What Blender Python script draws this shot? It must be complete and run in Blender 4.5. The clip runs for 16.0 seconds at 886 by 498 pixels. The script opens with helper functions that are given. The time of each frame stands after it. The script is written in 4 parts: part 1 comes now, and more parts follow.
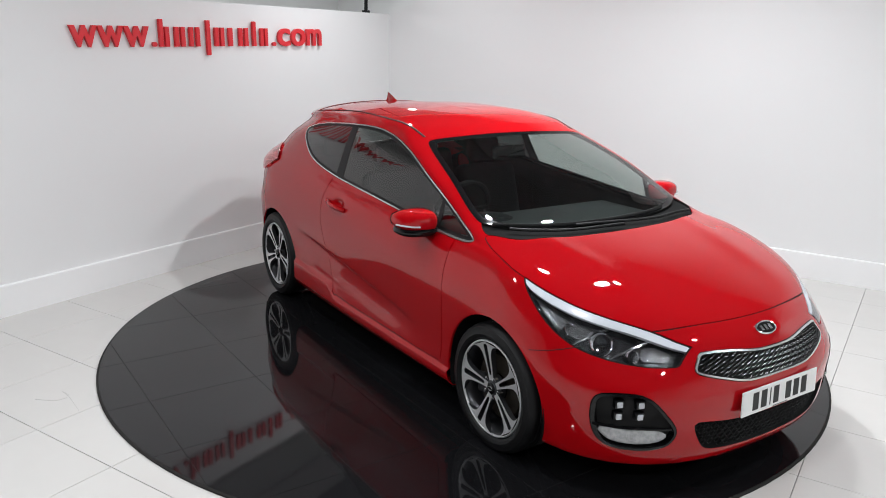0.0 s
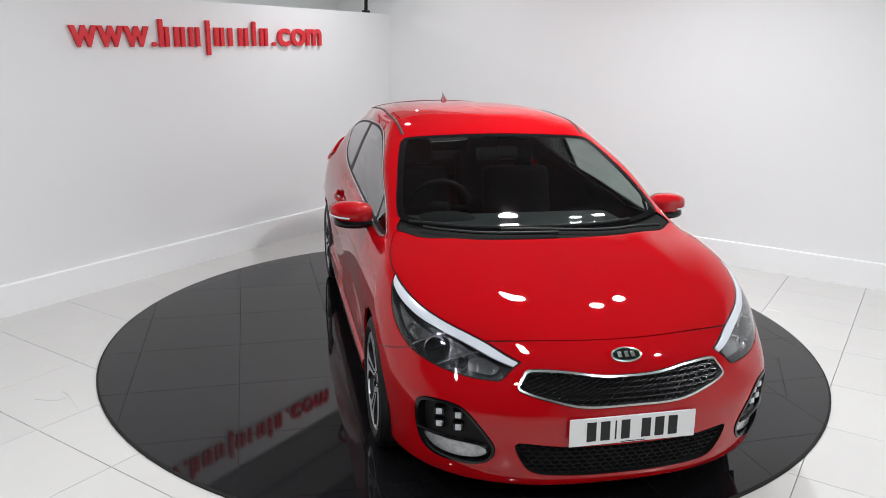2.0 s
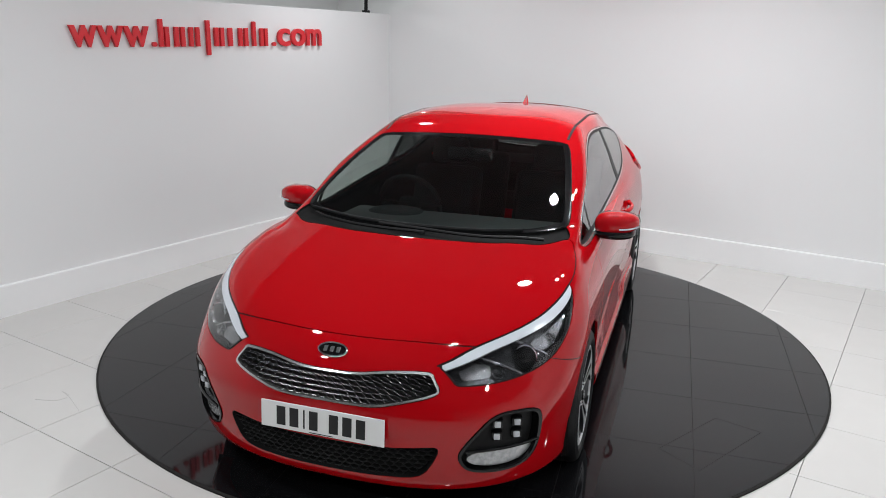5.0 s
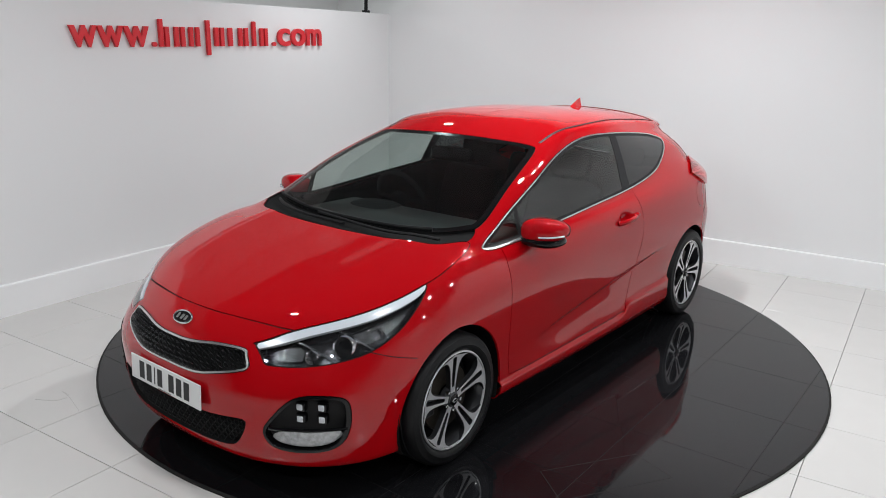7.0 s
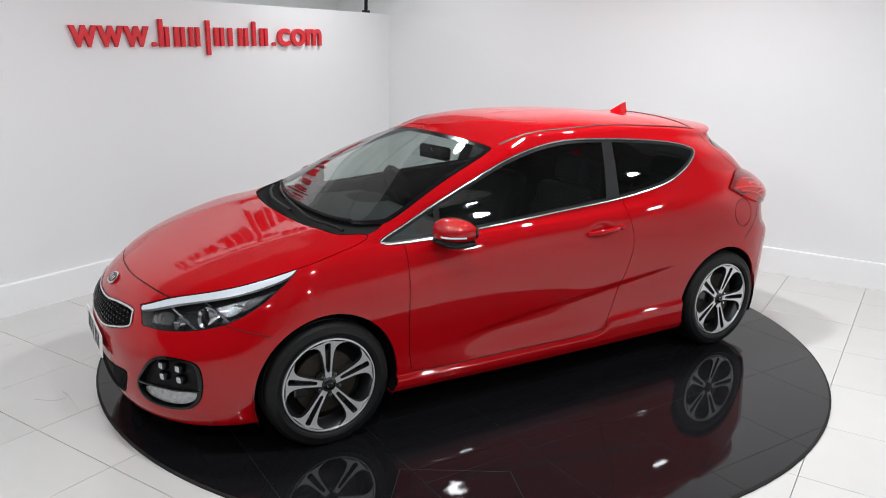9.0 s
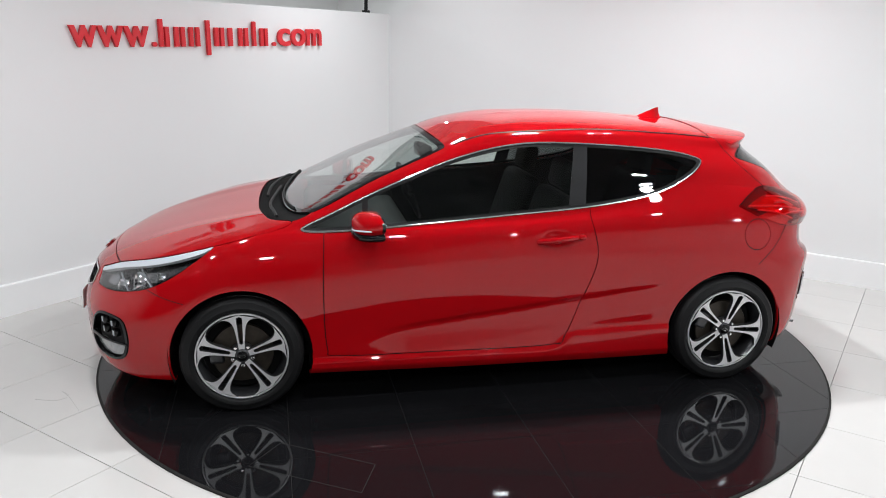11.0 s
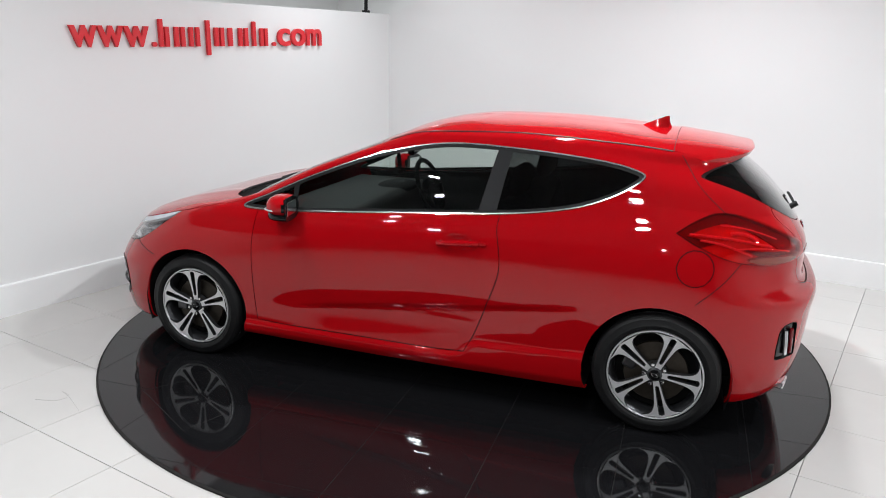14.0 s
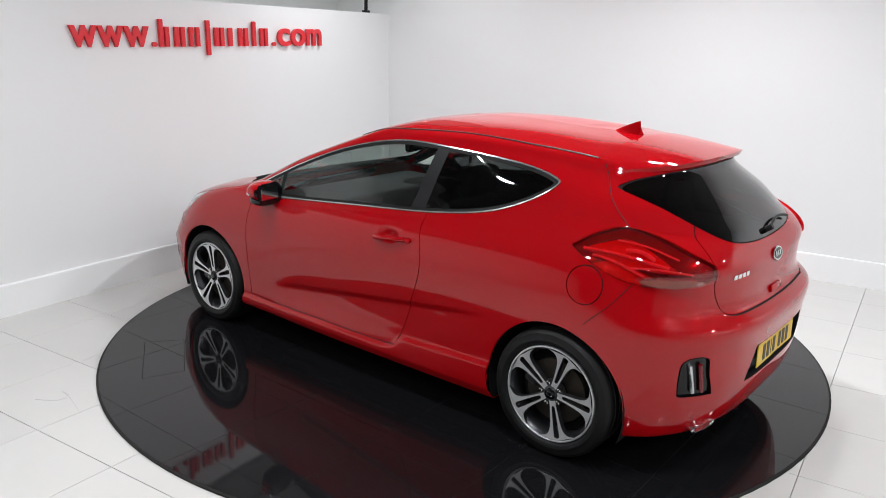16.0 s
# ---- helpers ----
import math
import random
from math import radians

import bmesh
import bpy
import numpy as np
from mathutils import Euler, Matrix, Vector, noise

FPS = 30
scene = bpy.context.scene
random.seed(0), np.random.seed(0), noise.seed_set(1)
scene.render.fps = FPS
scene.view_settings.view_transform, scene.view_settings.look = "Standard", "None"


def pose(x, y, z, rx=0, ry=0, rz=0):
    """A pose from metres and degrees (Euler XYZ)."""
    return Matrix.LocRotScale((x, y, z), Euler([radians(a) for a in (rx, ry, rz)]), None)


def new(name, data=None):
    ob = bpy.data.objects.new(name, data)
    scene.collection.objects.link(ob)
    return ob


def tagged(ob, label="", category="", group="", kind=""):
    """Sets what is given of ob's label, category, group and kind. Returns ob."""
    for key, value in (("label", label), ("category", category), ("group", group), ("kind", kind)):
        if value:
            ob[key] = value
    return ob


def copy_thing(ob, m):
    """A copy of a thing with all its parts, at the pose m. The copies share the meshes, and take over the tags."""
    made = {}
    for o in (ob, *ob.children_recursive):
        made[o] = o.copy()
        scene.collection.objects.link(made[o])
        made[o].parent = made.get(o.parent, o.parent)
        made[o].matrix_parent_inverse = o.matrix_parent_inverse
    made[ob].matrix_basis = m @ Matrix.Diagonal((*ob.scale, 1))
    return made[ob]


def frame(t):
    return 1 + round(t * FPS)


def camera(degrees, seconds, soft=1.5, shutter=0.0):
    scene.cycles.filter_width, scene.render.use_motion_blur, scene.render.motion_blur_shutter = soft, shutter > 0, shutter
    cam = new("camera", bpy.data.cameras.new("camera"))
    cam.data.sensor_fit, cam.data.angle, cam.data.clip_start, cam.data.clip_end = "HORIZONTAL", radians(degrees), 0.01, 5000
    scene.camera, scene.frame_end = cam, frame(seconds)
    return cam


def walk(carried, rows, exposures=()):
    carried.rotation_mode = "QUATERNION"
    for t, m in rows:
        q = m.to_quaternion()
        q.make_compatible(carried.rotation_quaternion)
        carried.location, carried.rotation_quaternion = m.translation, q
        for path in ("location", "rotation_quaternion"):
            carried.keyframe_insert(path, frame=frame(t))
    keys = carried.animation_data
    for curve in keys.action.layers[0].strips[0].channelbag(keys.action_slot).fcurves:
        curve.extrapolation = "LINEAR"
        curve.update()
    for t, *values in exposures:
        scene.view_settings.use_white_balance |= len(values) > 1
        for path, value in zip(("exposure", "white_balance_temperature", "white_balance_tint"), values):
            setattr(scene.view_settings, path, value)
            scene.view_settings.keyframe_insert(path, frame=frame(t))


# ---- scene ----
cam = camera(60.31, 16.0, soft=0.95)
EYE = Vector((0.0, -4.791, 1.843))
VIEW = Matrix(((0.99926, -0.02796, 0.02626, 0), (0.03263, 0.26001, -0.96506, 0), (0.02015, 0.96520, 0.26073, 0), (0, 0, 0, 1)))
CAM_POSE = Matrix.Translation(EYE) @ VIEW
walk(cam, [(0.0, CAM_POSE), (16.0, CAM_POSE)], exposures=[(0.0, -0.14), (2.2, -0.16), (3.4, -0.28), (4.2, -0.33), (8.2, -0.34), (8.6, -0.27), (9.2, -0.08), (16.0, -0.05)])

# ---- light ----
ROOM = pose(0, 0, 0, 0, 0, -31)          # room axes: U along the plain wall, V along the lettered wall
WALL_U, WALL_V, WALL_TOP, CEIL = -2.66, 2.76, 2.13, 3.1
world = bpy.data.worlds.new("world")
scene.world = world
world.use_nodes = True
world.node_tree.nodes["Background"].inputs[0].default_value = (0.9, 0.95, 1.0, 1)
world.node_tree.nodes["Background"].inputs[1].default_value = 0.05

# downlights: x, y, watts, width; the last six are added fill
LAMPS = [(0.62, 0.02, 70, 0.165), (1.32, 0.06, 19, 0.11), (1.52, 0.24, 19, 0.11), (-1.7, -1.3, 28, 0.14), (0.2, -2.6, 28, 0.14),
         (-2.2, -3.0, 30, 0.14), (2.6, -2.2, 28, 0.14), (-0.4, -5.2, 36, 0.14), (2.4, -5.0, 40, 0.14), (-3.0, -4.6, 28, 0.14),
         # added to brighten the corner, the east side and the hall
         (-0.7, 2.1, 22, 0.14), (4.8, -3.4, 50, 0.2), (5.0, -0.9, 30, 0.2),
         (-3.6, 5.0, 60, 0.14), (-5.2, 2.2, 60, 0.14), (-1.0, 7.0, 45, 0.14)]


def area_lamp(u, v, z, size, power):
    data = bpy.data.lights.new("ceiling_lamp_light", "AREA")
    data.shape, data.size, data.energy, data.color = "DISK", size, power, (0.94, 0.97, 1.0)
    ob = new("ceiling_lamp_light", data)
    ob.matrix_world = pose(u, v, z)
    return ob


# ---- materials ----
def material(name, base, rough=0.5, metal=0.0, coat=0.0, spec=0.5, noise_scale=0.0, vary=0.0, bump=0.0, bump_scale=60.0,
             emit=0.0, trans=0.0, ior=1.45, rough_vary=0.0, coat_rough=0.03, island=0.0):
    m = bpy.data.materials.new(name)
    m.use_nodes = True
    nt = m.node_tree
    b = nt.nodes["Principled BSDF"]
    b.inputs["Base Color"].default_value = (*base, 1)
    b.inputs["Roughness"].default_value = rough
    b.inputs["Metallic"].default_value = metal
    b.inputs["Coat Weight"].default_value = coat
    b.inputs["Coat Roughness"].default_value = coat_rough
    b.inputs["Specular IOR Level"].default_value = spec
    b.inputs["IOR"].default_value = ior
    b.inputs["Transmission Weight"].default_value = trans
    if emit:
        b.inputs["Emission Color"].default_value = (*base, 1)
        b.inputs["Emission Strength"].default_value = emit
    tc = nt.nodes.new("ShaderNodeTexCoord")
    if vary or rough_vary:
        n = nt.nodes.new("ShaderNodeTexNoise")
        n.inputs["Scale"].default_value = noise_scale
        n.inputs["Detail"].default_value = 6
        n.inputs["Roughness"].default_value = 0.6
        nt.links.new(tc.outputs["Object"], n.inputs["Vector"])
        if vary:
            mix = nt.nodes.new("ShaderNodeMixRGB")
            mix.blend_type = "MIX"
            mix.inputs[1].default_value = (*[c * (1 - vary) for c in base], 1)
            mix.inputs[2].default_value = (*[min(1, c * (1 + vary)) for c in base], 1)
            nt.links.new(n.outputs["Fac"], mix.inputs[0])
            out = mix.outputs[0]
            if island:
                oi = nt.nodes.new("ShaderNodeObjectInfo")
                mr = nt.nodes.new("ShaderNodeMapRange")
                mr.inputs[3].default_value, mr.inputs[4].default_value = 1 - island, 1 + island
                nt.links.new(oi.outputs["Random"], mr.inputs[0])
                mu = nt.nodes.new("ShaderNodeVectorMath")
                mu.operation = "SCALE"
                nt.links.new(out, mu.inputs[0])
                nt.links.new(mr.outputs[0], mu.inputs[3])
                out = mu.outputs[0]
            nt.links.new(out, b.inputs["Base Color"])
        if rough_vary:
            mr = nt.nodes.new("ShaderNodeMapRange")
            mr.inputs[3].default_value, mr.inputs[4].default_value = max(0, rough - rough_vary), rough + rough_vary
            nt.links.new(n.outputs["Fac"], mr.inputs[0])
            nt.links.new(mr.outputs[0], b.inputs["Roughness"])
    if bump:
        n2 = nt.nodes.new("ShaderNodeTexNoise")
        n2.inputs["Scale"].default_value = bump_scale
        n2.inputs["Detail"].default_value = 4
        bp = nt.nodes.new("ShaderNodeBump")
        bp.inputs["Strength"].default_value = bump
        bp.inputs["Distance"].default_value = 0.002
        nt.links.new(tc.outputs["Object"], n2.inputs["Vector"])
        nt.links.new(n2.outputs["Fac"], bp.inputs["Height"])
        nt.links.new(bp.outputs[0], b.inputs["Normal"])
    return m


PAINT = material("red_car_paint", (0.38, 0.0020, 0.005), 0.5, 0.0, coat=1.0, spec=0.0, noise_scale=900, vary=0.05, coat_rough=0.012)
WALL = material("white_wall_paint", (0.80, 0.80, 0.80), 0.6, noise_scale=1.5, vary=0.015, bump=0.15, bump_scale=220)
SKIRT = material("white_gloss_skirting", (0.86, 0.86, 0.86), 0.5, noise_scale=4, vary=0.02)
TILE = material("pale_floor_tile", (0.62, 0.605, 0.585), 0.16, noise_scale=5, vary=0.03, rough_vary=0.05, island=0.015)
GROUT = material("grey_grout", (0.46, 0.45, 0.43), 0.8, noise_scale=60, vary=0.15)
BLACK_TILE = material("polished_black_tile", (0.008, 0.008, 0.009), 0.045, spec=0.36, noise_scale=9, rough_vary=0.02)
BLACK_JOINT = material("black_joint", (0.022, 0.021, 0.020), 0.7, spec=0.15, noise_scale=30, vary=0.3)
SIGN_RED = material("red_acrylic_letter", (0.70, 0.026, 0.036), 0.3, noise_scale=30, vary=0.04)
CEIL_M = material("grey_ceiling", (0.55, 0.55, 0.55), 0.8, noise_scale=3, vary=0.06)
CEIL_DARK = material("dark_ceiling", (0.12, 0.125, 0.13), 0.7, noise_scale=3, vary=0.2)
DARKWALL = material("dark_closing_wall", (0.05, 0.05, 0.055), 0.7, noise_scale=2, vary=0.3)
RUBBER = material("tyre_rubber", (0.008, 0.008, 0.0085), 0.5, spec=0.3, noise_scale=40, vary=0.25, bump=0.3, bump_scale=180)
ALLOY = material("machined_alloy", (0.72, 0.72, 0.73), 0.38, 0.65, noise_scale=120, vary=0.06, rough_vary=0.06)
GUNMETAL = material("dark_alloy_paint", (0.055, 0.056, 0.06), 0.3, 0.7, coat=0.5, noise_scale=60, vary=0.1)
CHROME = material("chrome", (0.80, 0.80, 0.81), 0.12, 1.0, noise_scale=60, rough_vary=0.03)
SATIN = material("satin_metal_trim", (0.78, 0.78, 0.78), 0.2, 1.0, noise_scale=60, rough_vary=0.04)
GLOSS_BLACK = material("gloss_black_plastic", (0.005, 0.005, 0.0055), 0.10, spec=0.4, noise_scale=30, rough_vary=0.04)
MATT_BLACK = material("matt_black_plastic", (0.010, 0.010, 0.0105), 0.5, spec=0.25, noise_scale=90, vary=0.2, bump=0.3, bump_scale=400)
PILLAR = material("satin_black_pillar", (0.013, 0.013, 0.014), 0.45, spec=0.25, noise_scale=90, vary=0.15)
TRIM = material("bright_window_trim", (0.66, 0.66, 0.65), 0.22, 0.9, noise_scale=60, rough_vary=0.04)
SEAM = material("dark_panel_gap", (0.01, 0.002, 0.002), 0.8)
DARK_LINER = material("dark_wheel_housing", (0.011, 0.011, 0.011), 0.85, spec=0.1, noise_scale=30, vary=0.3)
PLATE_W = material("white_plate", (0.78, 0.78, 0.77), 0.4, noise_scale=20, vary=0.02)
PLATE_Y = material("yellow_plate", (0.72, 0.46, 0.02), 0.4, noise_scale=20, vary=0.03)
PLATE_INK = material("black_plate_bar", (0.01, 0.01, 0.011), 0.5)
DEEP_RED = material("deep_red_lamp_back", (0.16, 0.002, 0.006), 0.25, coat=0.5, noise_scale=40, vary=0.3)
TAIL_RED = material("red_tail_lens", (0.62, 0.006, 0.014), 0.08, coat=1.0, noise_scale=40, vary=0.25)
TAIL_CLEAR = material("amber_clear_lens", (0.22, 0.035, 0.022), 0.1, coat=0.6, noise_scale=50, vary=0.2)
DRL = material("white_light_guide", (0.60, 0.63, 0.68), 0.2, coat=0.6, noise_scale=40, vary=0.03)
LED = material("led_lamp", (0.55, 0.57, 0.60), 0.12, coat=0.5, noise_scale=80, vary=0.3)
LENS_SILVER = material("silver_reflector", (0.55, 0.56, 0.58), 0.12, 0.9, noise_scale=50, vary=0.3)
INTERIOR = material("black_cabin_cloth", (0.006, 0.006, 0.0065), 0.85, spec=0.2, noise_scale=60, vary=0.3, bump=0.1, bump_scale=120)
CABIN_GREY = material("grey_cabin_trim", (0.009, 0.009, 0.0095), 0.6, noise_scale=60, vary=0.15)
BROWN = material("rusty_brake_disc", (0.05, 0.042, 0.034), 0.45, 0.7, noise_scale=50, vary=0.3)
LAMP_GLOW = material("lamp_diffuser", (1.0, 0.98, 0.95), 0.4, emit=14.0)


def glass_material(name, tint, mirror=0.06):
    """Thin pane: see-through tint with a glossy face."""
    m = bpy.data.materials.new(name)
    m.use_nodes = True
    nt = m.node_tree
    nt.nodes.remove(nt.nodes["Principled BSDF"])
    tr = nt.nodes.new("ShaderNodeBsdfTransparent")
    tr.inputs[0].default_value = (*tint, 1)
    gl = nt.nodes.new("ShaderNodeBsdfGlossy")
    gl.inputs["Roughness"].default_value = 0.015
    gl.inputs["Color"].default_value = (1, 1, 1, 1)
    lw = nt.nodes.new("ShaderNodeLayerWeight")
    lw.inputs[0].default_value = 0.5
    pw = nt.nodes.new("ShaderNodeMath")
    pw.operation = "POWER"
    pw.inputs[1].default_value = 4.0
    nt.links.new(lw.outputs["Facing"], pw.inputs[0])
    fr = nt.nodes.new("ShaderNodeMapRange")
    fr.inputs[3].default_value, fr.inputs[4].default_value = mirror, 1.0
    nt.links.new(pw.outputs[0], fr.inputs[0])
    mix = nt.nodes.new("ShaderNodeMixShader")
    nt.links.new(fr.outputs[0], mix.inputs[0])
    nt.links.new(tr.outputs[0], mix.inputs[1])
    nt.links.new(gl.outputs[0], mix.inputs[2])
    nt.links.new(mix.outputs[0], nt.nodes["Material Output"].inputs[0])
    return m


GLASS = glass_material("tinted_glass", (0.74, 0.80, 0.77), 0.06)
SCREEN_GLASS = glass_material("windscreen_glass", (0.64, 0.71, 0.69), 0.055)
GLASS_DARK = glass_material("privacy_glass", (0.10, 0.11, 0.11), 0.045)
# pale colour carries the glints of the tail lamps
STREAK = material("pink_glint", (0.95, 0.75, 0.75), 0.15, noise_scale=60, vary=0.2)
FOG_LENS = material("ribbed_fog_lens", (0.40, 0.41, 0.42), 0.18, 0.6, coat=0.6, noise_scale=45, vary=0.7, bump=1.0, bump_scale=110)
RED_LENS = glass_material("red_lens", (0.90, 0.045, 0.075))
DARK_CHROME = material("dark_chrome", (0.06, 0.06, 0.063), 0.22, 1.0, noise_scale=60, rough_vary=0.05)
LAMP_BOWL = material("lamp_bowl", (0.075, 0.075, 0.08), 0.2, 0.8, noise_scale=25, vary=0.6, bump=1.0, bump_scale=55)
FACETS = material("faceted_reflector", (0.30, 0.30, 0.31), 0.16, 0.9, noise_scale=45, vary=0.8, bump=1.0, bump_scale=60)
LENS = glass_material("clear_lens", (0.90, 0.91, 0.92))


# ---- mesh helpers ----
def link(name, me, mat, parent=None, label=""):
    ob = new(name, me)
    if mat is not None:
        me.materials.append(mat)
    if parent is not None:
        ob.parent = parent
    if label:
        ob["label"] = label
    return ob


def part(name, bm, mat, parent=None, label="", smooth=False, m=None):
    me = bpy.data.meshes.new(name)
    bm.normal_update()
    bm.to_mesh(me)
    bm.free()
    if smooth:
        for f in me.polygons:
            f.use_smooth = True
        me.set_sharp_from_angle(angle=radians(38))
    ob = link(name, me, mat, parent, label)
    if m is not None:
        ob.matrix_basis = m
    return ob


def box(bm, x0, y0, z0, x1, y1, z1, bevel=0.0, segments=2, m=None):
    r = bmesh.ops.create_cube(bm, size=1)
    mat = Matrix.Translation(((x0 + x1) / 2, (y0 + y1) / 2, (z0 + z1) / 2)) @ Matrix.Diagonal((abs(x1 - x0), abs(y1 - y0), abs(z1 - z0), 1))
    bmesh.ops.transform(bm, matrix=(m @ mat) if m is not None else mat, verts=r["verts"])
    if bevel:
        es = list({e for v in r["verts"] for e in v.link_edges})
        bmesh.ops.bevel(bm, geom=es, offset=bevel, segments=segments, affect="EDGES", profile=0.5)


def prism(bm, outline, depth, m=None, bevel=0.0):
    """Extrudes a flat outline (x, y) along z."""
    lo = [bm.verts.new((x, y, 0)) for x, y in outline]
    hi = [bm.verts.new((x, y, depth)) for x, y in outline]
    n = len(lo)
    fs = [bm.faces.new(lo[::-1]), bm.faces.new(hi)]
    for i in range(n):
        fs.append(bm.faces.new((lo[i], lo[(i + 1) % n], hi[(i + 1) % n], hi[i])))
    if bevel:
        bmesh.ops.bevel(bm, geom=fs[1].edges[:], offset=bevel, segments=2, affect="EDGES", profile=0.5)
    bmesh.ops.recalc_face_normals(bm, faces=bm.faces)
    if m is not None:
        bmesh.ops.transform(bm, matrix=m, verts=bm.verts)


def lathe(bm, profile, steps=48, axis="y"):
    """Turns (radius, along) pairs round the axis."""
    rings = []
    for r, a in profile:
        ring = []
        for i in range(steps):
            t = 2 * math.pi * i / steps
            c, s = r * math.cos(t), r * math.sin(t)
            ring.append(bm.verts.new((c, a, s) if axis == "y" else (c, s, a)))
        rings.append(ring)
    for a, b in zip(rings, rings[1:]):
        for i in range(steps):
            bm.faces.new((a[i], a[(i + 1) % steps], b[(i + 1) % steps], b[i]))
    bmesh.ops.recalc_face_normals(bm, faces=bm.faces)
    return rings


def tube(bm, pts, radius, sides=8, closed=False, flat=1.0):
    """A rod along points; flat squeezes it along its second axis."""
    pts = [Vector(p) for p in pts]
    n = len(pts)
    rings = []
    for i, p in enumerate(pts):
        a = pts[(i - 1) % n] if (closed or i) else p
        b = pts[(i + 1) % n] if (closed or i < n - 1) else p
        d = (b - a).normalized()
        s = d.cross(Vector((0, 0, 1)))
        s = s.normalized() if s.length > 1e-4 else Vector((1, 0, 0))
        u = s.cross(d)
        rings.append([bm.verts.new(p + radius * (math.cos(t) * s + flat * math.sin(t) * u)) for t in [2 * math.pi * k / sides for k in range(sides)]])
    for i in range(n if closed else n - 1):
        a, b = rings[i], rings[(i + 1) % n]
        for k in range(sides):
            bm.faces.new((a[k], a[(k + 1) % sides], b[(k + 1) % sides], b[k]))
    if not closed:
        bm.faces.new(rings[0][::-1])
        bm.faces.new(rings[-1])
    bmesh.ops.recalc_face_normals(bm, faces=bm.faces)


# ---- the room ----
def room_part(name, bm, mat, parent=None, **k):
    return part(name, bm, mat, parent, m=None if parent else ROOM, **k)


bm = bmesh.new()
box(bm, -7, -9, -0.2, 8, 7, -0.022)
floor = tagged(room_part("floor", bm, GROUT), "pale grey tiled showroom floor with thin joints", "floor", kind="structure")

bm = bmesh.new()
box(bm, WALL_U - 0.12, -8.6, -0.02, WALL_U, WALL_V, WALL_TOP, bevel=0.004)
tagged(room_part("wall_west", bm, WALL), "white painted partition wall carrying red letters", "wall", kind="structure")

bm = bmesh.new()
prism(bm, [(WALL_U, -0.02), (7.5, -0.02), (7.5, CEIL), (-1.4, CEIL), (-1.75, 2.50), (-2.26, 2.27), (WALL_U, WALL_TOP)], 0.12,
      m=Matrix.Translation((0, WALL_V + 0.12, 0)) @ pose(0, 0, 0, 90, 0, 0))
tagged(room_part("wall_north", bm, WALL), "plain white painted showroom wall", "wall", kind="structure")

# added outer walls: white east bounces light, dark south darkens reflections
for nm, a in (("wall_far_north", (-7, 6.9, -0.02, 8, 7.0, CEIL)), ("wall_far_west", (-7.0, -9, -0.02, -6.9, 7, CEIL)),
              ("wall_south", (-7, -9.0, -0.02, 8, -8.9, CEIL)), ("wall_east", (7.5, -9, -0.02, 7.6, 7, CEIL))):
    bm = bmesh.new()
    box(bm, *a)
    tagged(room_part(nm, bm, DARKWALL if nm == "wall_south" else WALL), "plain wall added to close the room", "wall", kind="structure")

bm = bmesh.new()
box(bm, WALL_U - 0.06, -9, CEIL, 8, WALL_V + 0.06, CEIL + 0.1)
for i in range(9):
    box(bm, WALL_U, -8.5 + i * 1.25, CEIL - 0.03, 7.5, -8.46 + i * 1.25, CEIL + 0.02)
tagged(room_part("ceiling", bm, CEIL_DARK), "dark ceiling with thin rails over the turntable", "ceiling", kind="structure")
bm = bmesh.new()
box(bm, -7, -9, CEIL, WALL_U - 0.06, 7, CEIL + 0.1)
box(bm, WALL_U - 0.06, WALL_V + 0.06, CEIL, 8, 7, CEIL + 0.1)
for i in range(7):
    box(bm, -6.9 + i * 0.6, -9, CEIL - 0.03, -6.86 + i * 0.6, 6.9, CEIL + 0.02)
tagged(room_part("ceiling_hall", bm, CEIL_M), "grey ceiling of the hall beyond", "ceiling", kind="structure")

for nm, outline in (("baseboard_west", "v"), ("baseboard_north", "u")):
    bm = bmesh.new()
    prof = [(0, 0), (0.026, 0), (0.026, 0.212), (0.022, 0.218), (0, 0.22)]
    if outline == "v":
        prism(bm, prof, WALL_V + 8.6, m=Matrix.Translation((WALL_U, WALL_V, -0.012)) @ pose(0, 0, 0, 90, 0, 0))
    else:
        prism(bm, prof, 7.5 - WALL_U - 0.026, m=Matrix.Translation((7.5, WALL_V, -0.012)) @ pose(0, 0, 0, 90, 0, -90))
    tagged(room_part(nm, bm, SKIRT), "tall white glossy skirting board", "skirting", kind="structure")

# a dark pipe hanging over the partition
bm = bmesh.new()
tube(bm, [(WALL_U - 0.05, 2.42, WALL_TOP), (WALL_U - 0.05, 2.42, CEIL)], 0.018, 10)
box(bm, WALL_U - 0.08, 2.39, WALL_TOP, WALL_U - 0.02, 2.45, WALL_TOP + 0.025, 0.004)
tagged(room_part("ceiling_rod", bm, MATT_BLACK), "thin black rod above the white partition", "rod")
bm = bmesh.new()
box(bm, WALL_U - 0.5, -8, 2.36, WALL_U - 0.42, 2.7, 2.44, 0.006)
tagged(room_part("cable_tray", bm, CEIL_M), "grey cable tray running above the partition", "cable tray")

# floor tiles
PITCH, JOINT = 0.586, 0.003


def tile_mesh(name, s, w=None):
    bm = bmesh.new()
    w = w or s
    box(bm, -w / 2, -s / 2, -0.010, w / 2, s / 2, 0.0)
    top = [e for e in bm.edges if all(v.co.z > -0.001 for v in e.verts)]
    bmesh.ops.bevel(bm, geom=top, offset=0.0015, segments=1, affect="EDGES")
    me = bpy.data.meshes.new(name)
    bm.to_mesh(me)
    bm.free()
    me.materials.append(TILE)
    return me


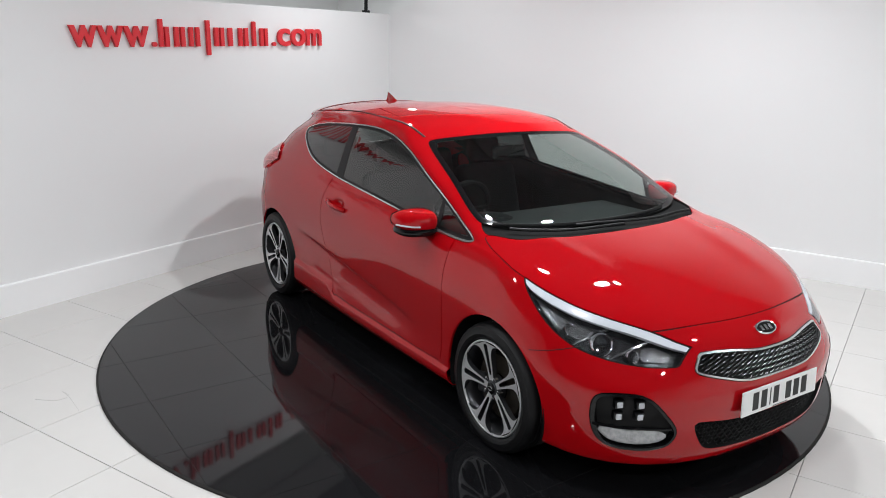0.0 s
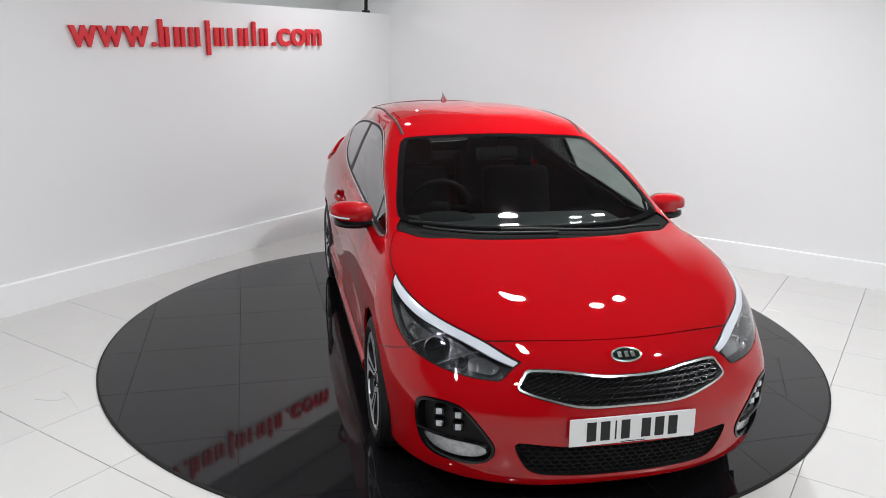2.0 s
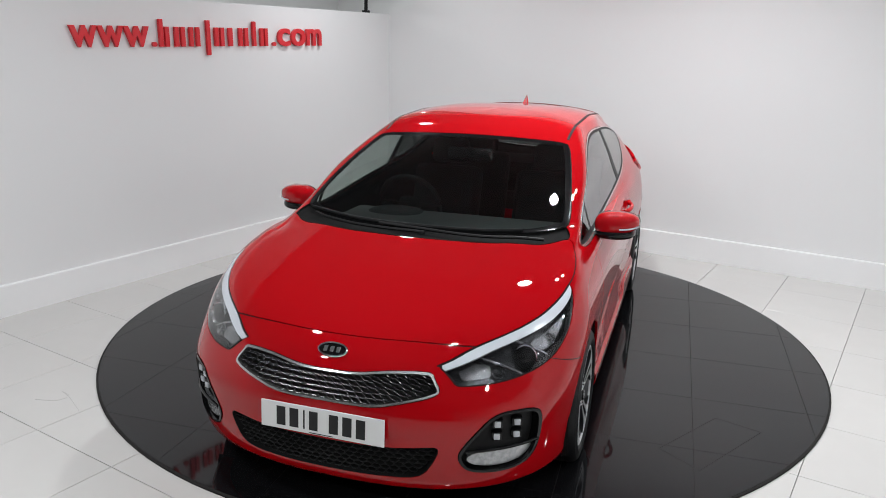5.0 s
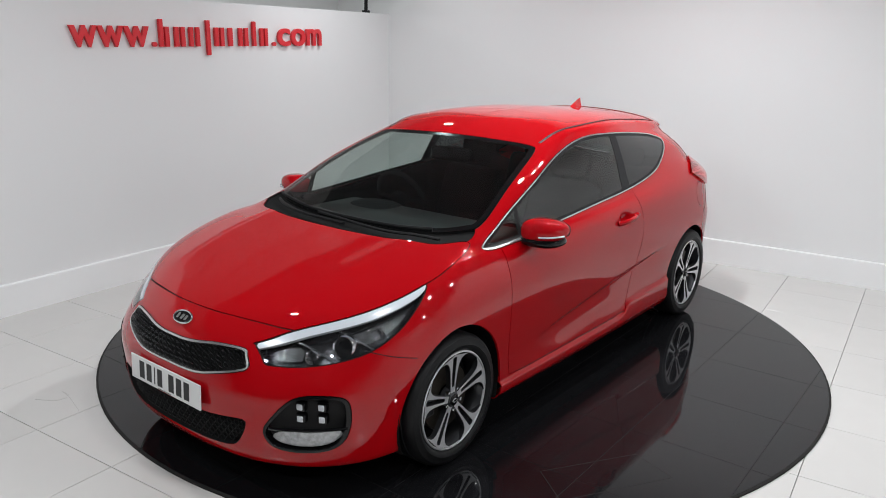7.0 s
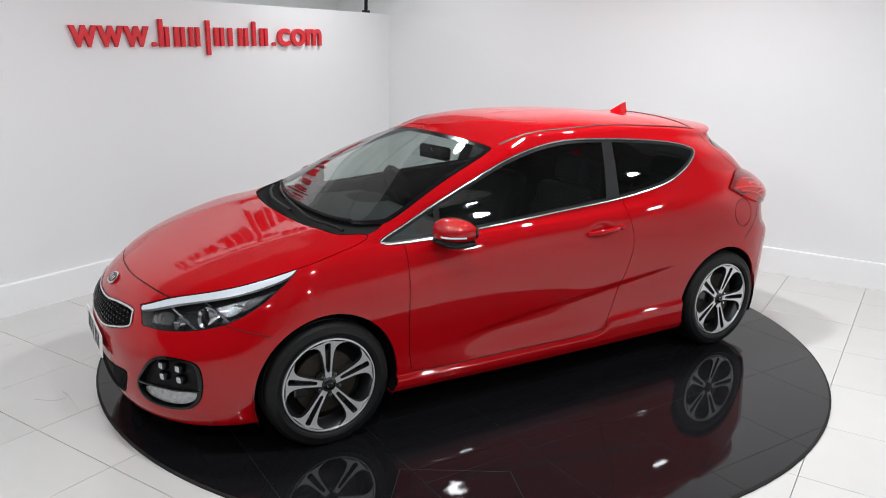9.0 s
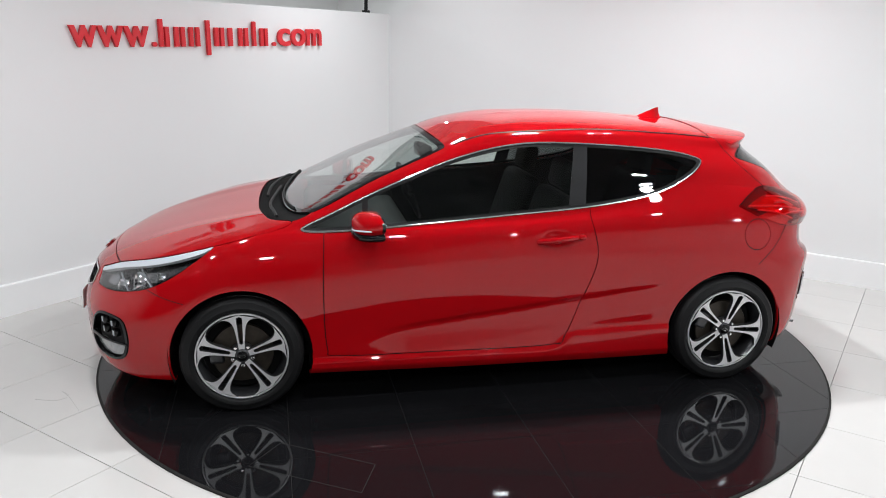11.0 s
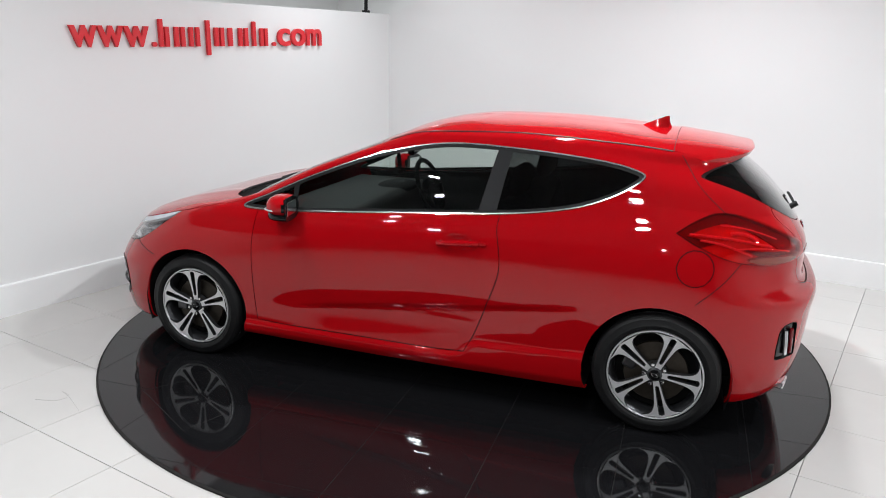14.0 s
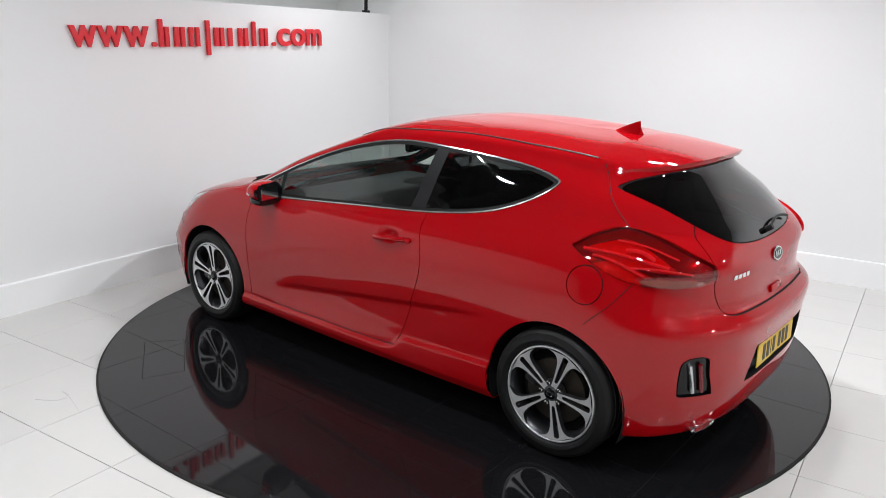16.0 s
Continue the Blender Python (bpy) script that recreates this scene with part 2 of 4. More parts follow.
# ---- turntable ----
TABLE_R = 2.232
bm = bmesh.new()
lathe(bm, [(0.0001, -0.02), (TABLE_R, -0.02), (TABLE_R, -0.004), (TABLE_R - 0.006, -0.001), (0.0001, -0.001)], 128, "z")
turntable = tagged(part("turntable", bm, BLACK_JOINT), "round polished black tiled turntable set in the floor", "turntable")

# ---- wall sign: web address ends are lettered, the name between them is plain bars ----
SIGN = ROOM @ Matrix.Translation((WALL_U, -0.935, 1.762)) @ pose(0, 0, 0, 90, 0, 90) @ pose(0, 0, 0, 0, 0, 0.75) @ Matrix.Diagonal((0.989, 1, 0.8, 1))
sign = tagged(new("wall_sign"), "raised red web address letters on the white wall", "sign")
sign.matrix_world = SIGN


def letter(ch, x0, x1, base, height):
    cu = bpy.data.curves.new("letter", "FONT")
    cu.body, cu.size, cu.extrude, cu.offset = ch, 1.0, 0.06, 0.02
    tmp = bpy.data.objects.new("letter", cu)
    scene.collection.objects.link(tmp)
    me = bpy.data.meshes.new_from_object(tmp.evaluated_get(bpy.context.evaluated_depsgraph_get()))
    bpy.data.objects.remove(tmp)
    co = [v.co.copy() for v in me.vertices]
    ax, bx = min(c.x for c in co), max(c.x for c in co)
    ay, by = min(c.y for c in co), max(c.y for c in co)
    for v, c in zip(me.vertices, co):
        v.co = (x0 + (c.x - ax) / (bx - ax) * (x1 - x0), base + (c.y - ay) / (by - ay) * height, 0.012 + (c.z + 0.06) / 0.12 * 0.03)
    me.name = "letter"
    return link("letter", me, SIGN_RED, sign)


def bar(x0, x1, y0, y1):
    bm = bmesh.new()
    box(bm, x0, y0, 0.012, x1, y1, 0.042, 0.003)
    return part("bar", bm, SIGN_RED, sign)


XH = 0.150
for x0, x1 in ((0.0, 0.213), (0.214, 0.427), (0.428, 0.646)):
    letter("w", x0, x1, 0.0, XH)
letter(".", 0.672, 0.712, 0.0, 0.036)
for x0, x1, y0, y1 in ((0.738, 0.775, 0, 0.205), (0.792, 0.830, 0, XH), (0.882, 0.922, 0, XH), (0.942, 0.982, 0, XH), (1.026, 1.062, 0, XH), (1.092, 1.128, 0, XH),
                       (1.198, 1.236, -0.07, 0.205), (1.284, 1.324, 0, XH), (1.344, 1.384, 0, XH), (1.432, 1.476, 0, XH), (1.548, 1.588, 0, XH),
                       (1.612, 1.652, 0, XH), (1.706, 1.744, 0, 0.205), (1.796, 1.832, 0, XH), (1.850, 1.886, 0, XH)):
    bar(x0, x1, y0, y1)
letter(".", 1.945, 1.985, 0.0, 0.034)
letter("c", 2.012, 2.172, -0.002, XH + 0.004)
letter("o", 2.186, 2.372, -0.002, XH + 0.004)
letter("m", 2.392, 2.598, 0.0, XH + 0.002)

# ---- lamps ----
for x, y, power, size in LAMPS:
    at = Matrix.Translation((x, y, 0))
    bm = bmesh.new()
    lathe(bm, [(0.0001, 0.0), (size * 0.52, 0.0), (size * 0.6, 0.01), (size * 0.64, 0.06), (0.0001, 0.06)], 32, "z")
    lamp = tagged(part("ceiling_lamp", bm, SATIN, smooth=True, m=at @ pose(0, 0, CEIL - 0.06)), "round ceiling downlight with bright diffuser, some added as fill", "ceiling lamp", group="ceiling lamps")
    bm = bmesh.new()
    lathe(bm, [(0.0001, -0.004), (size / 2, -0.004), (size / 2, 0.004)], 32, "z")
    part("diffuser", bm, LAMP_GLOW, lamp, "glowing white diffuser")
    area_lamp(x, y, CEIL - 0.075, size, power)


# ---- the car: one smooth skin, cut into panels ----
def hermite(keys, values, at):
    """Smooth curve through values (any columns) at keys."""
    k, v = np.asarray(keys, float), np.asarray(values, float)
    h = np.diff(k)
    hh = h.reshape(-1, *([1] * (v.ndim - 1)))
    d = np.diff(v, axis=0) / hh
    s = np.zeros_like(v)
    s[0], s[-1] = d[0], d[-1]
    s[1:-1] = (d[:-1] * hh[1:] + d[1:] * hh[:-1]) / (hh[1:] + hh[:-1])
    i = np.clip(np.searchsorted(k, at, side="right") - 1, 0, len(h) - 1)
    t = ((at - k[i]) / h[i]).reshape(-1, *([1] * (v.ndim - 1)))
    g = hh[i]
    return (2 * t**3 - 3 * t**2 + 1) * v[i] + (t**3 - 2 * t**2 + t) * g * s[i] + (-2 * t**3 + 3 * t**2) * v[i + 1] + (t**3 - t**2) * g * s[i + 1]


def arc(xc, xe, w, n, count):
    """Quarter of a rounded plan from (xe, 0) to (xc, w), evenly spaced along its length."""
    a = np.linspace(0, np.pi / 2, 400)
    x = xc + (xe - xc) * np.cos(a) ** (2 / n)
    y = w * np.sin(a) ** (2 / n)
    s = np.concatenate([[0], np.cumsum(np.hypot(np.diff(x), np.diff(y)))])
    t = np.linspace(0, s[-1], count)
    return np.interp(t, s, x), np.interp(t, s, y)


NF, NS, NR = 44, 110, 44


def ring(front, side, rear, z):
    """One belt round half the car. front, rear: end x, corner x, squareness; side: half widths; z: heights from nose to tail."""
    xf, yf = arc(front[1], front[0], side[0], front[2], NF)
    xr, yr = arc(rear[1], rear[0], side[2], rear[2], NR)
    t = np.linspace(0, 1, NS)
    xs = front[1] + (rear[1] - front[1]) * t
    w = np.array(side)
    # quadratic side bow that leaves the corners square to the axis
    ys = hermite([-0.35, 0, 0.5, 1, 1.35], [w[0] - 0.0, w[0], w[1], w[2], w[2]], t)
    u = np.concatenate([np.linspace(0, 1, NF), 1 + t[1:], 2 + np.linspace(0, 1, NR)[1:]])
    zz = hermite([-0.6, 0, 0.6, 1, 1.5, 2, 2.4, 3, 3.6], [z[1], z[0], z[1], z[2], z[3], z[4], z[5], z[6], z[5]], u)
    return np.stack([np.concatenate([xf, xs[1:], xr[::-1][1:]]), np.concatenate([yf, ys[1:], yr[::-1][1:]]), zz], 1)


RINGS = [
    ring((2.06, 1.40, 2.5), (0.80, 0.80, 0.80), (-1.93, -1.40, 2.8), (0.164, 0.168, 0.180, 0.168, 0.172, 0.212, 0.238)),
    ring((2.13, 1.42, 2.5), (0.855, 0.862, 0.855), (-1.98, -1.40, 2.9), (0.164, 0.170, 0.190, 0.178, 0.182, 0.218, 0.243)),
    ring((2.175, 1.42, 2.5), (0.868, 0.872, 0.872), (-2.015, -1.38, 3.0), (0.238, 0.242, 0.258, 0.255, 0.262, 0.305, 0.318)),
    ring((2.195, 1.44, 2.45), (0.878, 0.858, 0.880), (-2.04, -1.36, 3.0), (0.390, 0.385, 0.38, 0.385, 0.40, 0.45, 0.46)),
    ring((2.195, 1.45, 2.4), (0.885, 0.868, 0.888), (-2.052, -1.34, 3.0), (0.500, 0.500, 0.52, 0.54, 0.555, 0.58, 0.585)),
    ring((2.160, 1.42, 2.15), (0.887, 0.874, 0.892), (-2.062, -1.32, 3.0), (0.610, 0.610, 0.64, 0.68, 0.69, 0.695, 0.700)),
    ring((2.085, 1.38, 2.1), (0.872, 0.872, 0.886), (-1.992, -1.32, 3.0), (0.698, 0.705, 0.745, 0.79, 0.81, 0.775, 0.752)),
    ring((1.93, 1.28, 2.35), (0.832, 0.856, 0.866), (-1.985, -1.30, 3.1), (0.775, 0.798, 0.848, 0.878, 0.91, 0.88, 0.860)),
    ring((1.60, 1.14, 2.6), (0.795, 0.832, 0.836), (-1.975, -1.28, 3.8), (0.870, 0.884, 0.906, 0.930, 0.98, 0.95, 0.935)),
    ring((1.26, 1.00, 3.0), (0.765, 0.800, 0.795), (-1.945, -1.24, 3.7), (0.938, 0.940, 0.934, 0.967, 1.045, 1.015, 0.990)),
    ring((1.095, 0.80, 3.4), (0.742, 0.765, 0.752), (-1.900, -1.18, 3.2), (0.962, 0.966, 1.010, 1.055, 1.110, 1.075, 1.055)),
    ring((0.66, 0.42, 3.6), (0.700, 0.706, 0.690), (-1.790, -1.10, 3.2), (1.168, 1.166, 1.182, 1.200, 1.215, 1.185, 1.170)),
    ring((0.24, 0.00, 3.8), (0.615, 0.628, 0.600), (-1.665, -1.00, 3.4), (1.342, 1.330, 1.332, 1.344, 1.322, 1.278, 1.278)),
    ring((0.13, -0.14, 3.4), (0.545, 0.560, 0.535), (-1.60, -0.98, 3.6), (1.386, 1.376, 1.392, 1.398, 1.380, 1.350, 1.350)),
    ring((-0.02, -0.25, 2.8), (0.340, 0.350, 0.340), (-1.40, -0.95, 2.8), (1.422, 1.424, 1.434, 1.436, 1.422, 1.402, 1.400)),
    ring((-0.20, -0.32, 2.2), (0.012, 0.012, 0.012), (-1.02, -0.90, 2.2), (1.444, 1.445, 1.448, 1.448, 1.434, 1.430, 1.428)),
]
ROWS_PER = 12
RINGS[10:12] = [RINGS[10], 0.76 * RINGS[10] + 0.24 * RINGS[11], RINGS[11]]     # keeps the windscreen straight above its foot


def skin():
    n = len(RINGS)
    at = np.linspace(0, n - 1, (n - 1) * ROWS_PER + 1)
    g = hermite(np.arange(n), np.stack(RINGS), at)                     # rows, columns, xyz
    right = g[:, ::-1][:, 1:-1] * np.array([1, -1, 1])
    g = np.concatenate([g, right], 1) * np.array([1, 1.010, 1])                                  # closed round the car
    g[-1, :, 1] = 0
    # pressed crease low on the doors, and the swage that rises to the rear arch
    x, z, y = g[..., 0], g[..., 2], g[..., 1]
    line = 0.425 + (0.5 - x) * 0.125
    ends = np.clip((0.66 - x) / 0.22, 0, 1) * np.clip((x + 0.95) / 0.25, 0, 1)
    below = np.clip((line - z) / 0.02, 0, 1) * np.clip(1 - (line - z) / 0.16, 0, 1)
    flank = (np.abs(y) > 0.6) & (z < 0.75)
    g[..., 1] -= np.where(flank, np.sign(y) * 0.014 * ends * below, 0)
    # side skirt: a ledge under the door that steps up behind it
    ledge = np.interp(x, [-1.0, -0.415, -0.385, -0.335, -0.28, 0.9], [0.362, 0.340, 0.328, 0.276, 0.265, 0.268])
    k = np.clip((ledge - z) / 0.016, 0, 1)
    k = k * k * (3 - 2 * k) * np.clip((1.12 - np.abs(x)) / 0.06, 0, 1)
    tuck = np.clip((z - 0.170) / 0.05, 0.35, 1)
    g[..., 1] += np.where(flank, np.sign(y) * 0.017 * k * tuck, 0)
    # finger cup behind each door handle
    g[..., 1] -= np.where(np.abs(y) > 0.6, np.sign(y) * 0.020 * np.exp(-((x + 0.300) / 0.058) ** 4 - ((z - 0.868) / 0.030) ** 2), 0)
    # soft ridges along the bonnet
    on = (x > 0.95) & (z > 0.66) & (np.abs(y) < 0.75)
    ridge = 0.50 - 0.10 * (x - 1.1)
    g[..., 2] += np.where(on, 0.006 * np.exp(-((np.abs(y) - ridge) / 0.08) ** 2) * np.clip((2.0 - x) / 0.3, 0, 1) * np.clip((x - 1.0) / 0.2, 0, 1), 0)
    r, c = g.shape[:2]
    V = g.reshape(-1, 3)
    i, j = np.meshgrid(np.arange(r - 1), np.arange(c), indexing="ij")
    a, b = i * c + j, i * c + (j + 1) % c
    d, e = a + c, b + c
    F = np.concatenate([np.stack([a, b, e], -1).reshape(-1, 3), np.stack([a, e, d], -1).reshape(-1, 3)])
    fn = np.cross(V[F[:, 1]] - V[F[:, 0]], V[F[:, 2]] - V[F[:, 0]])
    F, fn = F[np.linalg.norm(fn, axis=1) > 1e-9], fn[np.linalg.norm(fn, axis=1) > 1e-9]
    N = np.zeros_like(V)
    for k in range(3):
        np.add.at(N, F[:, k], fn)
    N[-c:] = (0, 0, 1) if N[-c:, 2].sum() > 0 else (0, 0, -1)
    ln = np.linalg.norm(N, axis=1, keepdims=True)
    N = N / np.where(ln < 1e-12, 1, ln)
    if (N * (V - V.mean(0))).sum() < 0:
        N, F = -N, F[:, ::-1]
    return V, N, F


def split(S, field):
    """Cuts a skin along field = 0. Returns the parts where it is negative and positive."""
    V, N, F = S
    if len(F) == 0:
        return S, S
    s = field(V)
    s = np.where(np.abs(s) < 1e-7, 1e-7, s)
    neg = s[F] < 0
    cnt = neg.sum(1)
    mixed = (cnt == 1) | (cnt == 2)
    M, mn = F[mixed], neg[mixed]
    lone = np.where(mn.sum(1, keepdims=True) == 1, mn, ~mn).argmax(1)
    k = np.arange(len(M))
    v0, v1, v2 = M[k, lone], M[k, (lone + 1) % 3], M[k, (lone + 2) % 3]
    e = np.sort(np.concatenate([np.stack([v0, v1], 1), np.stack([v0, v2], 1)]), 1).reshape(-1, 2)
    if len(e):
        ue, inv = np.unique(e, axis=0, return_inverse=True)
        inv = inv.reshape(-1)
        t = (s[ue[:, 0]] / (s[ue[:, 0]] - s[ue[:, 1]]))[:, None]
        nv = V[ue[:, 0]] * (1 - t) + V[ue[:, 1]] * t
        nn = N[ue[:, 0]] * (1 - t) + N[ue[:, 1]] * t
        nn /= np.maximum(np.linalg.norm(nn, axis=1, keepdims=True), 1e-9)
        a, b = len(V) + inv[:len(M)], len(V) + inv[len(M):]
        V, N = np.concatenate([V, nv]), np.concatenate([N, nn])
        tip = np.stack([v0, a, b], 1)
        rest = np.concatenate([np.stack([v1, v2, b], 1), np.stack([v1, b, a], 1)])
        ln = mn[k, lone]
        r2 = np.concatenate([ln, ln])
        inside = np.concatenate([F[cnt == 3], tip[ln], rest[~r2]])
        outside = np.concatenate([F[cnt == 0], tip[~ln], rest[r2]])
    else:
        inside, outside = F[cnt == 3], F[cnt == 0]
    return (V, N, inside), (V, N, outside)


def panel(name, S, mat, parent, label="", lift=0.0, rim=0.012, smooth=True):
    """Makes a skin part into a mesh with folded edges."""
    V, N, F = S
    used, inv = np.unique(F, return_inverse=True)
    F = inv.reshape(-1, 3)
    V, N = V[used] + N[used] * lift, N[used]
    e = np.concatenate([F[:, [0, 1]], F[:, [1, 2]], F[:, [2, 0]]])
    key = np.sort(e, 1)
    u, first, count = np.unique(key, axis=0, return_index=True, return_counts=True)
    be = e[first[count == 1]]
    if rim and len(be):
        p, q = V[be[:, 0]], V[be[:, 1]]
        p2, q2 = p - N[be[:, 0]] * rim, q - N[be[:, 1]] * rim
        fn = np.cross(p - q, p2 - p)
        fn /= np.maximum(np.linalg.norm(fn, axis=1, keepdims=True), 1e-12)
        b0, m = len(V), len(be)
        V = np.concatenate([V, p, q, p2, q2])
        N = np.concatenate([N, fn, fn, fn, fn])
        i = np.arange(m)
        F = np.concatenate([F, np.stack([b0 + m + i, b0 + i, b0 + 2 * m + i], 1), np.stack([b0 + m + i, b0 + 2 * m + i, b0 + 3 * m + i], 1)])
    me = bpy.data.meshes.new(name)
    me.from_pydata(V.tolist(), [], F.tolist())
    me.polygons.foreach_set("use_smooth", [True] * len(me.polygons))
    me.normals_split_custom_set_from_vertices(N.tolist())
    return link(name, me, mat, parent, label)


def smooth_outline(pts, per=8, sharp=()):
    """A closed rounded outline through points; those listed in sharp stay corners."""
    P = np.asarray(pts, float)
    n = len(P)
    out = []
    for i in range(n):
        p0, p1, p2, p3 = P[i - 1], P[i], P[(i + 1) % n], P[(i + 2) % n]
        m1 = np.zeros(2) + (p2 - p1) if i in sharp else (p2 - p0) / 2
        m2 = (p2 - p1) if (i + 1) % n in sharp else (p3 - p1) / 2
        for t in np.linspace(0, 1, per, endpoint=False):
            out.append((2 * t**3 - 3 * t**2 + 1) * p1 + (t**3 - 2 * t**2 + t) * m1 + (-2 * t**3 + 3 * t**2) * p2 + (t**3 - t**2) * m2)
    return np.array(out)


def outline_field(poly, Q):
    """Signed distance from points Q to a closed outline, negative inside."""
    d = np.full(len(Q), 1e9)
    inside = np.zeros(len(Q), bool)
    lo, hi = poly.min(0) - 0.25, poly.max(0) + 0.25
    near = ((Q > lo) & (Q < hi)).all(1)
    X = Q[near]
    dn, ins = np.full(len(X), 1e9), np.zeros(len(X), bool)
    for a, b in zip(poly, np.roll(poly, -1, 0)):
        ab = b - a
        t = np.clip(((X - a) @ ab) / max(ab @ ab, 1e-12), 0, 1)
        dn = np.minimum(dn, np.linalg.norm(X - a - t[:, None] * ab, axis=1))
        c = (a[1] > X[:, 1]) != (b[1] > X[:, 1])
        with np.errstate(divide="ignore", invalid="ignore"):
            ins ^= c & (X[:, 0] < (b[0] - a[0]) * (X[:, 1] - a[1]) / (b[1] - a[1]) + a[0])
    d[near], inside[near] = dn, ins
    d[~near] = 0.25
    return np.where(inside, -d, d)


def side_field(poly, sgn, grow=0.0, ymin=0.30):
    def field(V):
        s = outline_field(poly, V[:, [0, 2]]) - grow
        return np.maximum(s, ymin - sgn * V[:, 1])
    return field


def top_field(poly, grow=0.0, zmin=0.66):
    def field(V):
        s = outline_field(poly, V[:, [0, 1]]) - grow
        return np.maximum(s, zmin - V[:, 2])
    return field


def end_field(poly, rear, grow=0.0):
    """Outline in y, z on the nose or the tail."""
    def field(V):
        s = outline_field(poly, V[:, [1, 2]]) - grow
        return np.maximum(s, (V[:, 0] + 1.2) if rear else (1.2 - V[:, 0]))
    return field


def mirror_out(half):
    """A closed outline from its half with the first column positive."""
    return list(half) + [(-a, b) for a, b in reversed(half) if abs(a) > 1e-6]


car = tagged(new("car"), "glossy red three-door hatchback on the black turntable", "car")
body = skin()
GAP = 0.005

# outlines
DLO = smooth_outline([(1.02, 0.922), (0.78, 0.915), (0.45, 0.935), (0.0, 0.972), (-0.5, 1.012), (-0.85, 1.065), (-1.06, 1.140), (-1.185, 1.225), (-1.15, 1.262), (-0.95, 1.300), (-0.52, 1.335), (-0.15, 1.335), (0.20, 1.268), (0.55, 1.142), (0.85, 1.008)], 8)
DOOR = smooth_outline([(0.905, 0.915), (0.915, 0.60), (0.90, 0.32), (0.84, 0.278), (0.3, 0.272), (-0.28, 0.274), (-0.375, 0.318), (-0.465, 0.54), (-0.53, 0.75), (-0.500, 0.95), (-0.475, 1.06), (-0.2, 1.06), (0.5, 1.0)], 8, sharp=(0,))
SCREEN_HALF = [(0.0, 1.115), (0.30, 1.100), (0.52, 1.058), (0.660, 0.988), (0.702, 0.910), (0.655, 0.62), (0.602, 0.36), (0.575, 0.275), (0.545, 0.247), (0.30, 0.255), (0.0, 0.262)]
SCREEN = smooth_outline([(b, a) for a, b in mirror_out(SCREEN_HALF)], 6)
BONNET_HALF = [(0.0, 1.245), (0.35, 1.230), (0.60, 1.175), (0.725, 1.06), (0.765, 1.13), (0.795, 1.28), (0.795, 1.44), (0.735, 1.70), (0.640, 1.86), (0.475, 1.955), (0.22, 2.014), (0.0, 2.030)]
BONNET = smooth_outline([(b, a) for a, b in mirror_out(BONNET_HALF)], 6)
REARGLASS = smooth_outline(mirror_out([(0.0, 1.005), (0.25, 1.015), (0.42, 1.045), (0.535, 1.125), (0.60, 1.215), (0.58, 1.255), (0.40, 1.30), (0.0, 1.31)]), 6)
TAILGATE = smooth_outline(mirror_out([(0.0, 0.735), (0.30, 0.738), (0.50, 0.745), (0.56, 0.80), (0.595, 0.90), (0.590, 1.00), (0.555, 1.075), (0.500, 1.120), (0.40, 1.15), (0.2, 1.16), (0.0, 1.16)]), 6)
HEADLIGHT = smooth_outline([(2.060, 0.602), (2.045, 0.668), (1.90, 0.732), (1.67, 0.797), (1.43, 0.860), (1.53, 0.790), (1.64, 0.716), (1.76, 0.654), (1.88, 0.620), (1.99, 0.603)], 8, sharp=(0, 1, 4))
DRL_LINE = smooth_outline([(2.055, 0.650), (2.045, 0.668), (1.90, 0.732), (1.67, 0.797), (1.43, 0.860), (1.50, 0.824), (1.68, 0.769), (1.90, 0.710)], 8, sharp=(1, 4))
INNER_REFL = smooth_outline([(2.035, 0.622), (2.025, 0.652), (1.965, 0.680), (1.950, 0.664), (1.975, 0.625)], 6, sharp=(0, 1, 2, 3, 4))
REAR_REFL = smooth_outline([(1.800, 0.716), (1.640, 0.762), (1.560, 0.784), (1.640, 0.735), (1.730, 0.690), (1.790, 0.680)], 6, sharp=(0, 2, 5))
TAIL = smooth_outline([(-1.36, 1.008), (-1.45, 1.066), (-1.56, 1.098), (-1.72, 1.060), (-1.875, 0.992), (-1.925, 0.942), (-1.895, 0.904), (-1.79, 0.886), (-1.63, 0.900), (-1.48, 0.950)], 8, sharp=(0,))
TAIL_LOW = smooth_outline([(-1.68, 0.912), (-1.76, 0.928), (-1.86, 0.928), (-1.888, 0.910), (-1.80, 0.893), (-1.72, 0.898)], 8)
TAIL_JOINT = ((-1.66, 0.895), (-1.59, 0.800), (-1.48, 0.690))
GATE_JOINT = ((-1.345, 1.335), (-1.445, 1.205), (-1.575, 1.092))
FOG = smooth_outline([(0.776, 0.485), (0.700, 0.505), (0.630, 0.492), (0.568, 0.425), (0.518, 0.350), (0.526, 0.298), (0.562, 0.266), (0.640, 0.252), (0.722, 0.260), (0.766, 0.305), (0.785, 0.400)], 8)
FOG_LAMP = smooth_outline([(0.548, 0.322), (0.566, 0.290), (0.640, 0.272), (0.715, 0.278), (0.752, 0.306), (0.757, 0.338), (0.680, 0.335), (0.605, 0.342)], 6)
GRILLE = smooth_outline(mirror_out([(0.0, 0.521), (0.19, 0.522), (0.31, 0.544), (0.415, 0.570), (0.434, 0.590), (0.412, 0.624), (0.386, 0.648), (0.26, 0.650), (0.14, 0.638), (0.07, 0.634), (0.0, 0.634)]), 6)
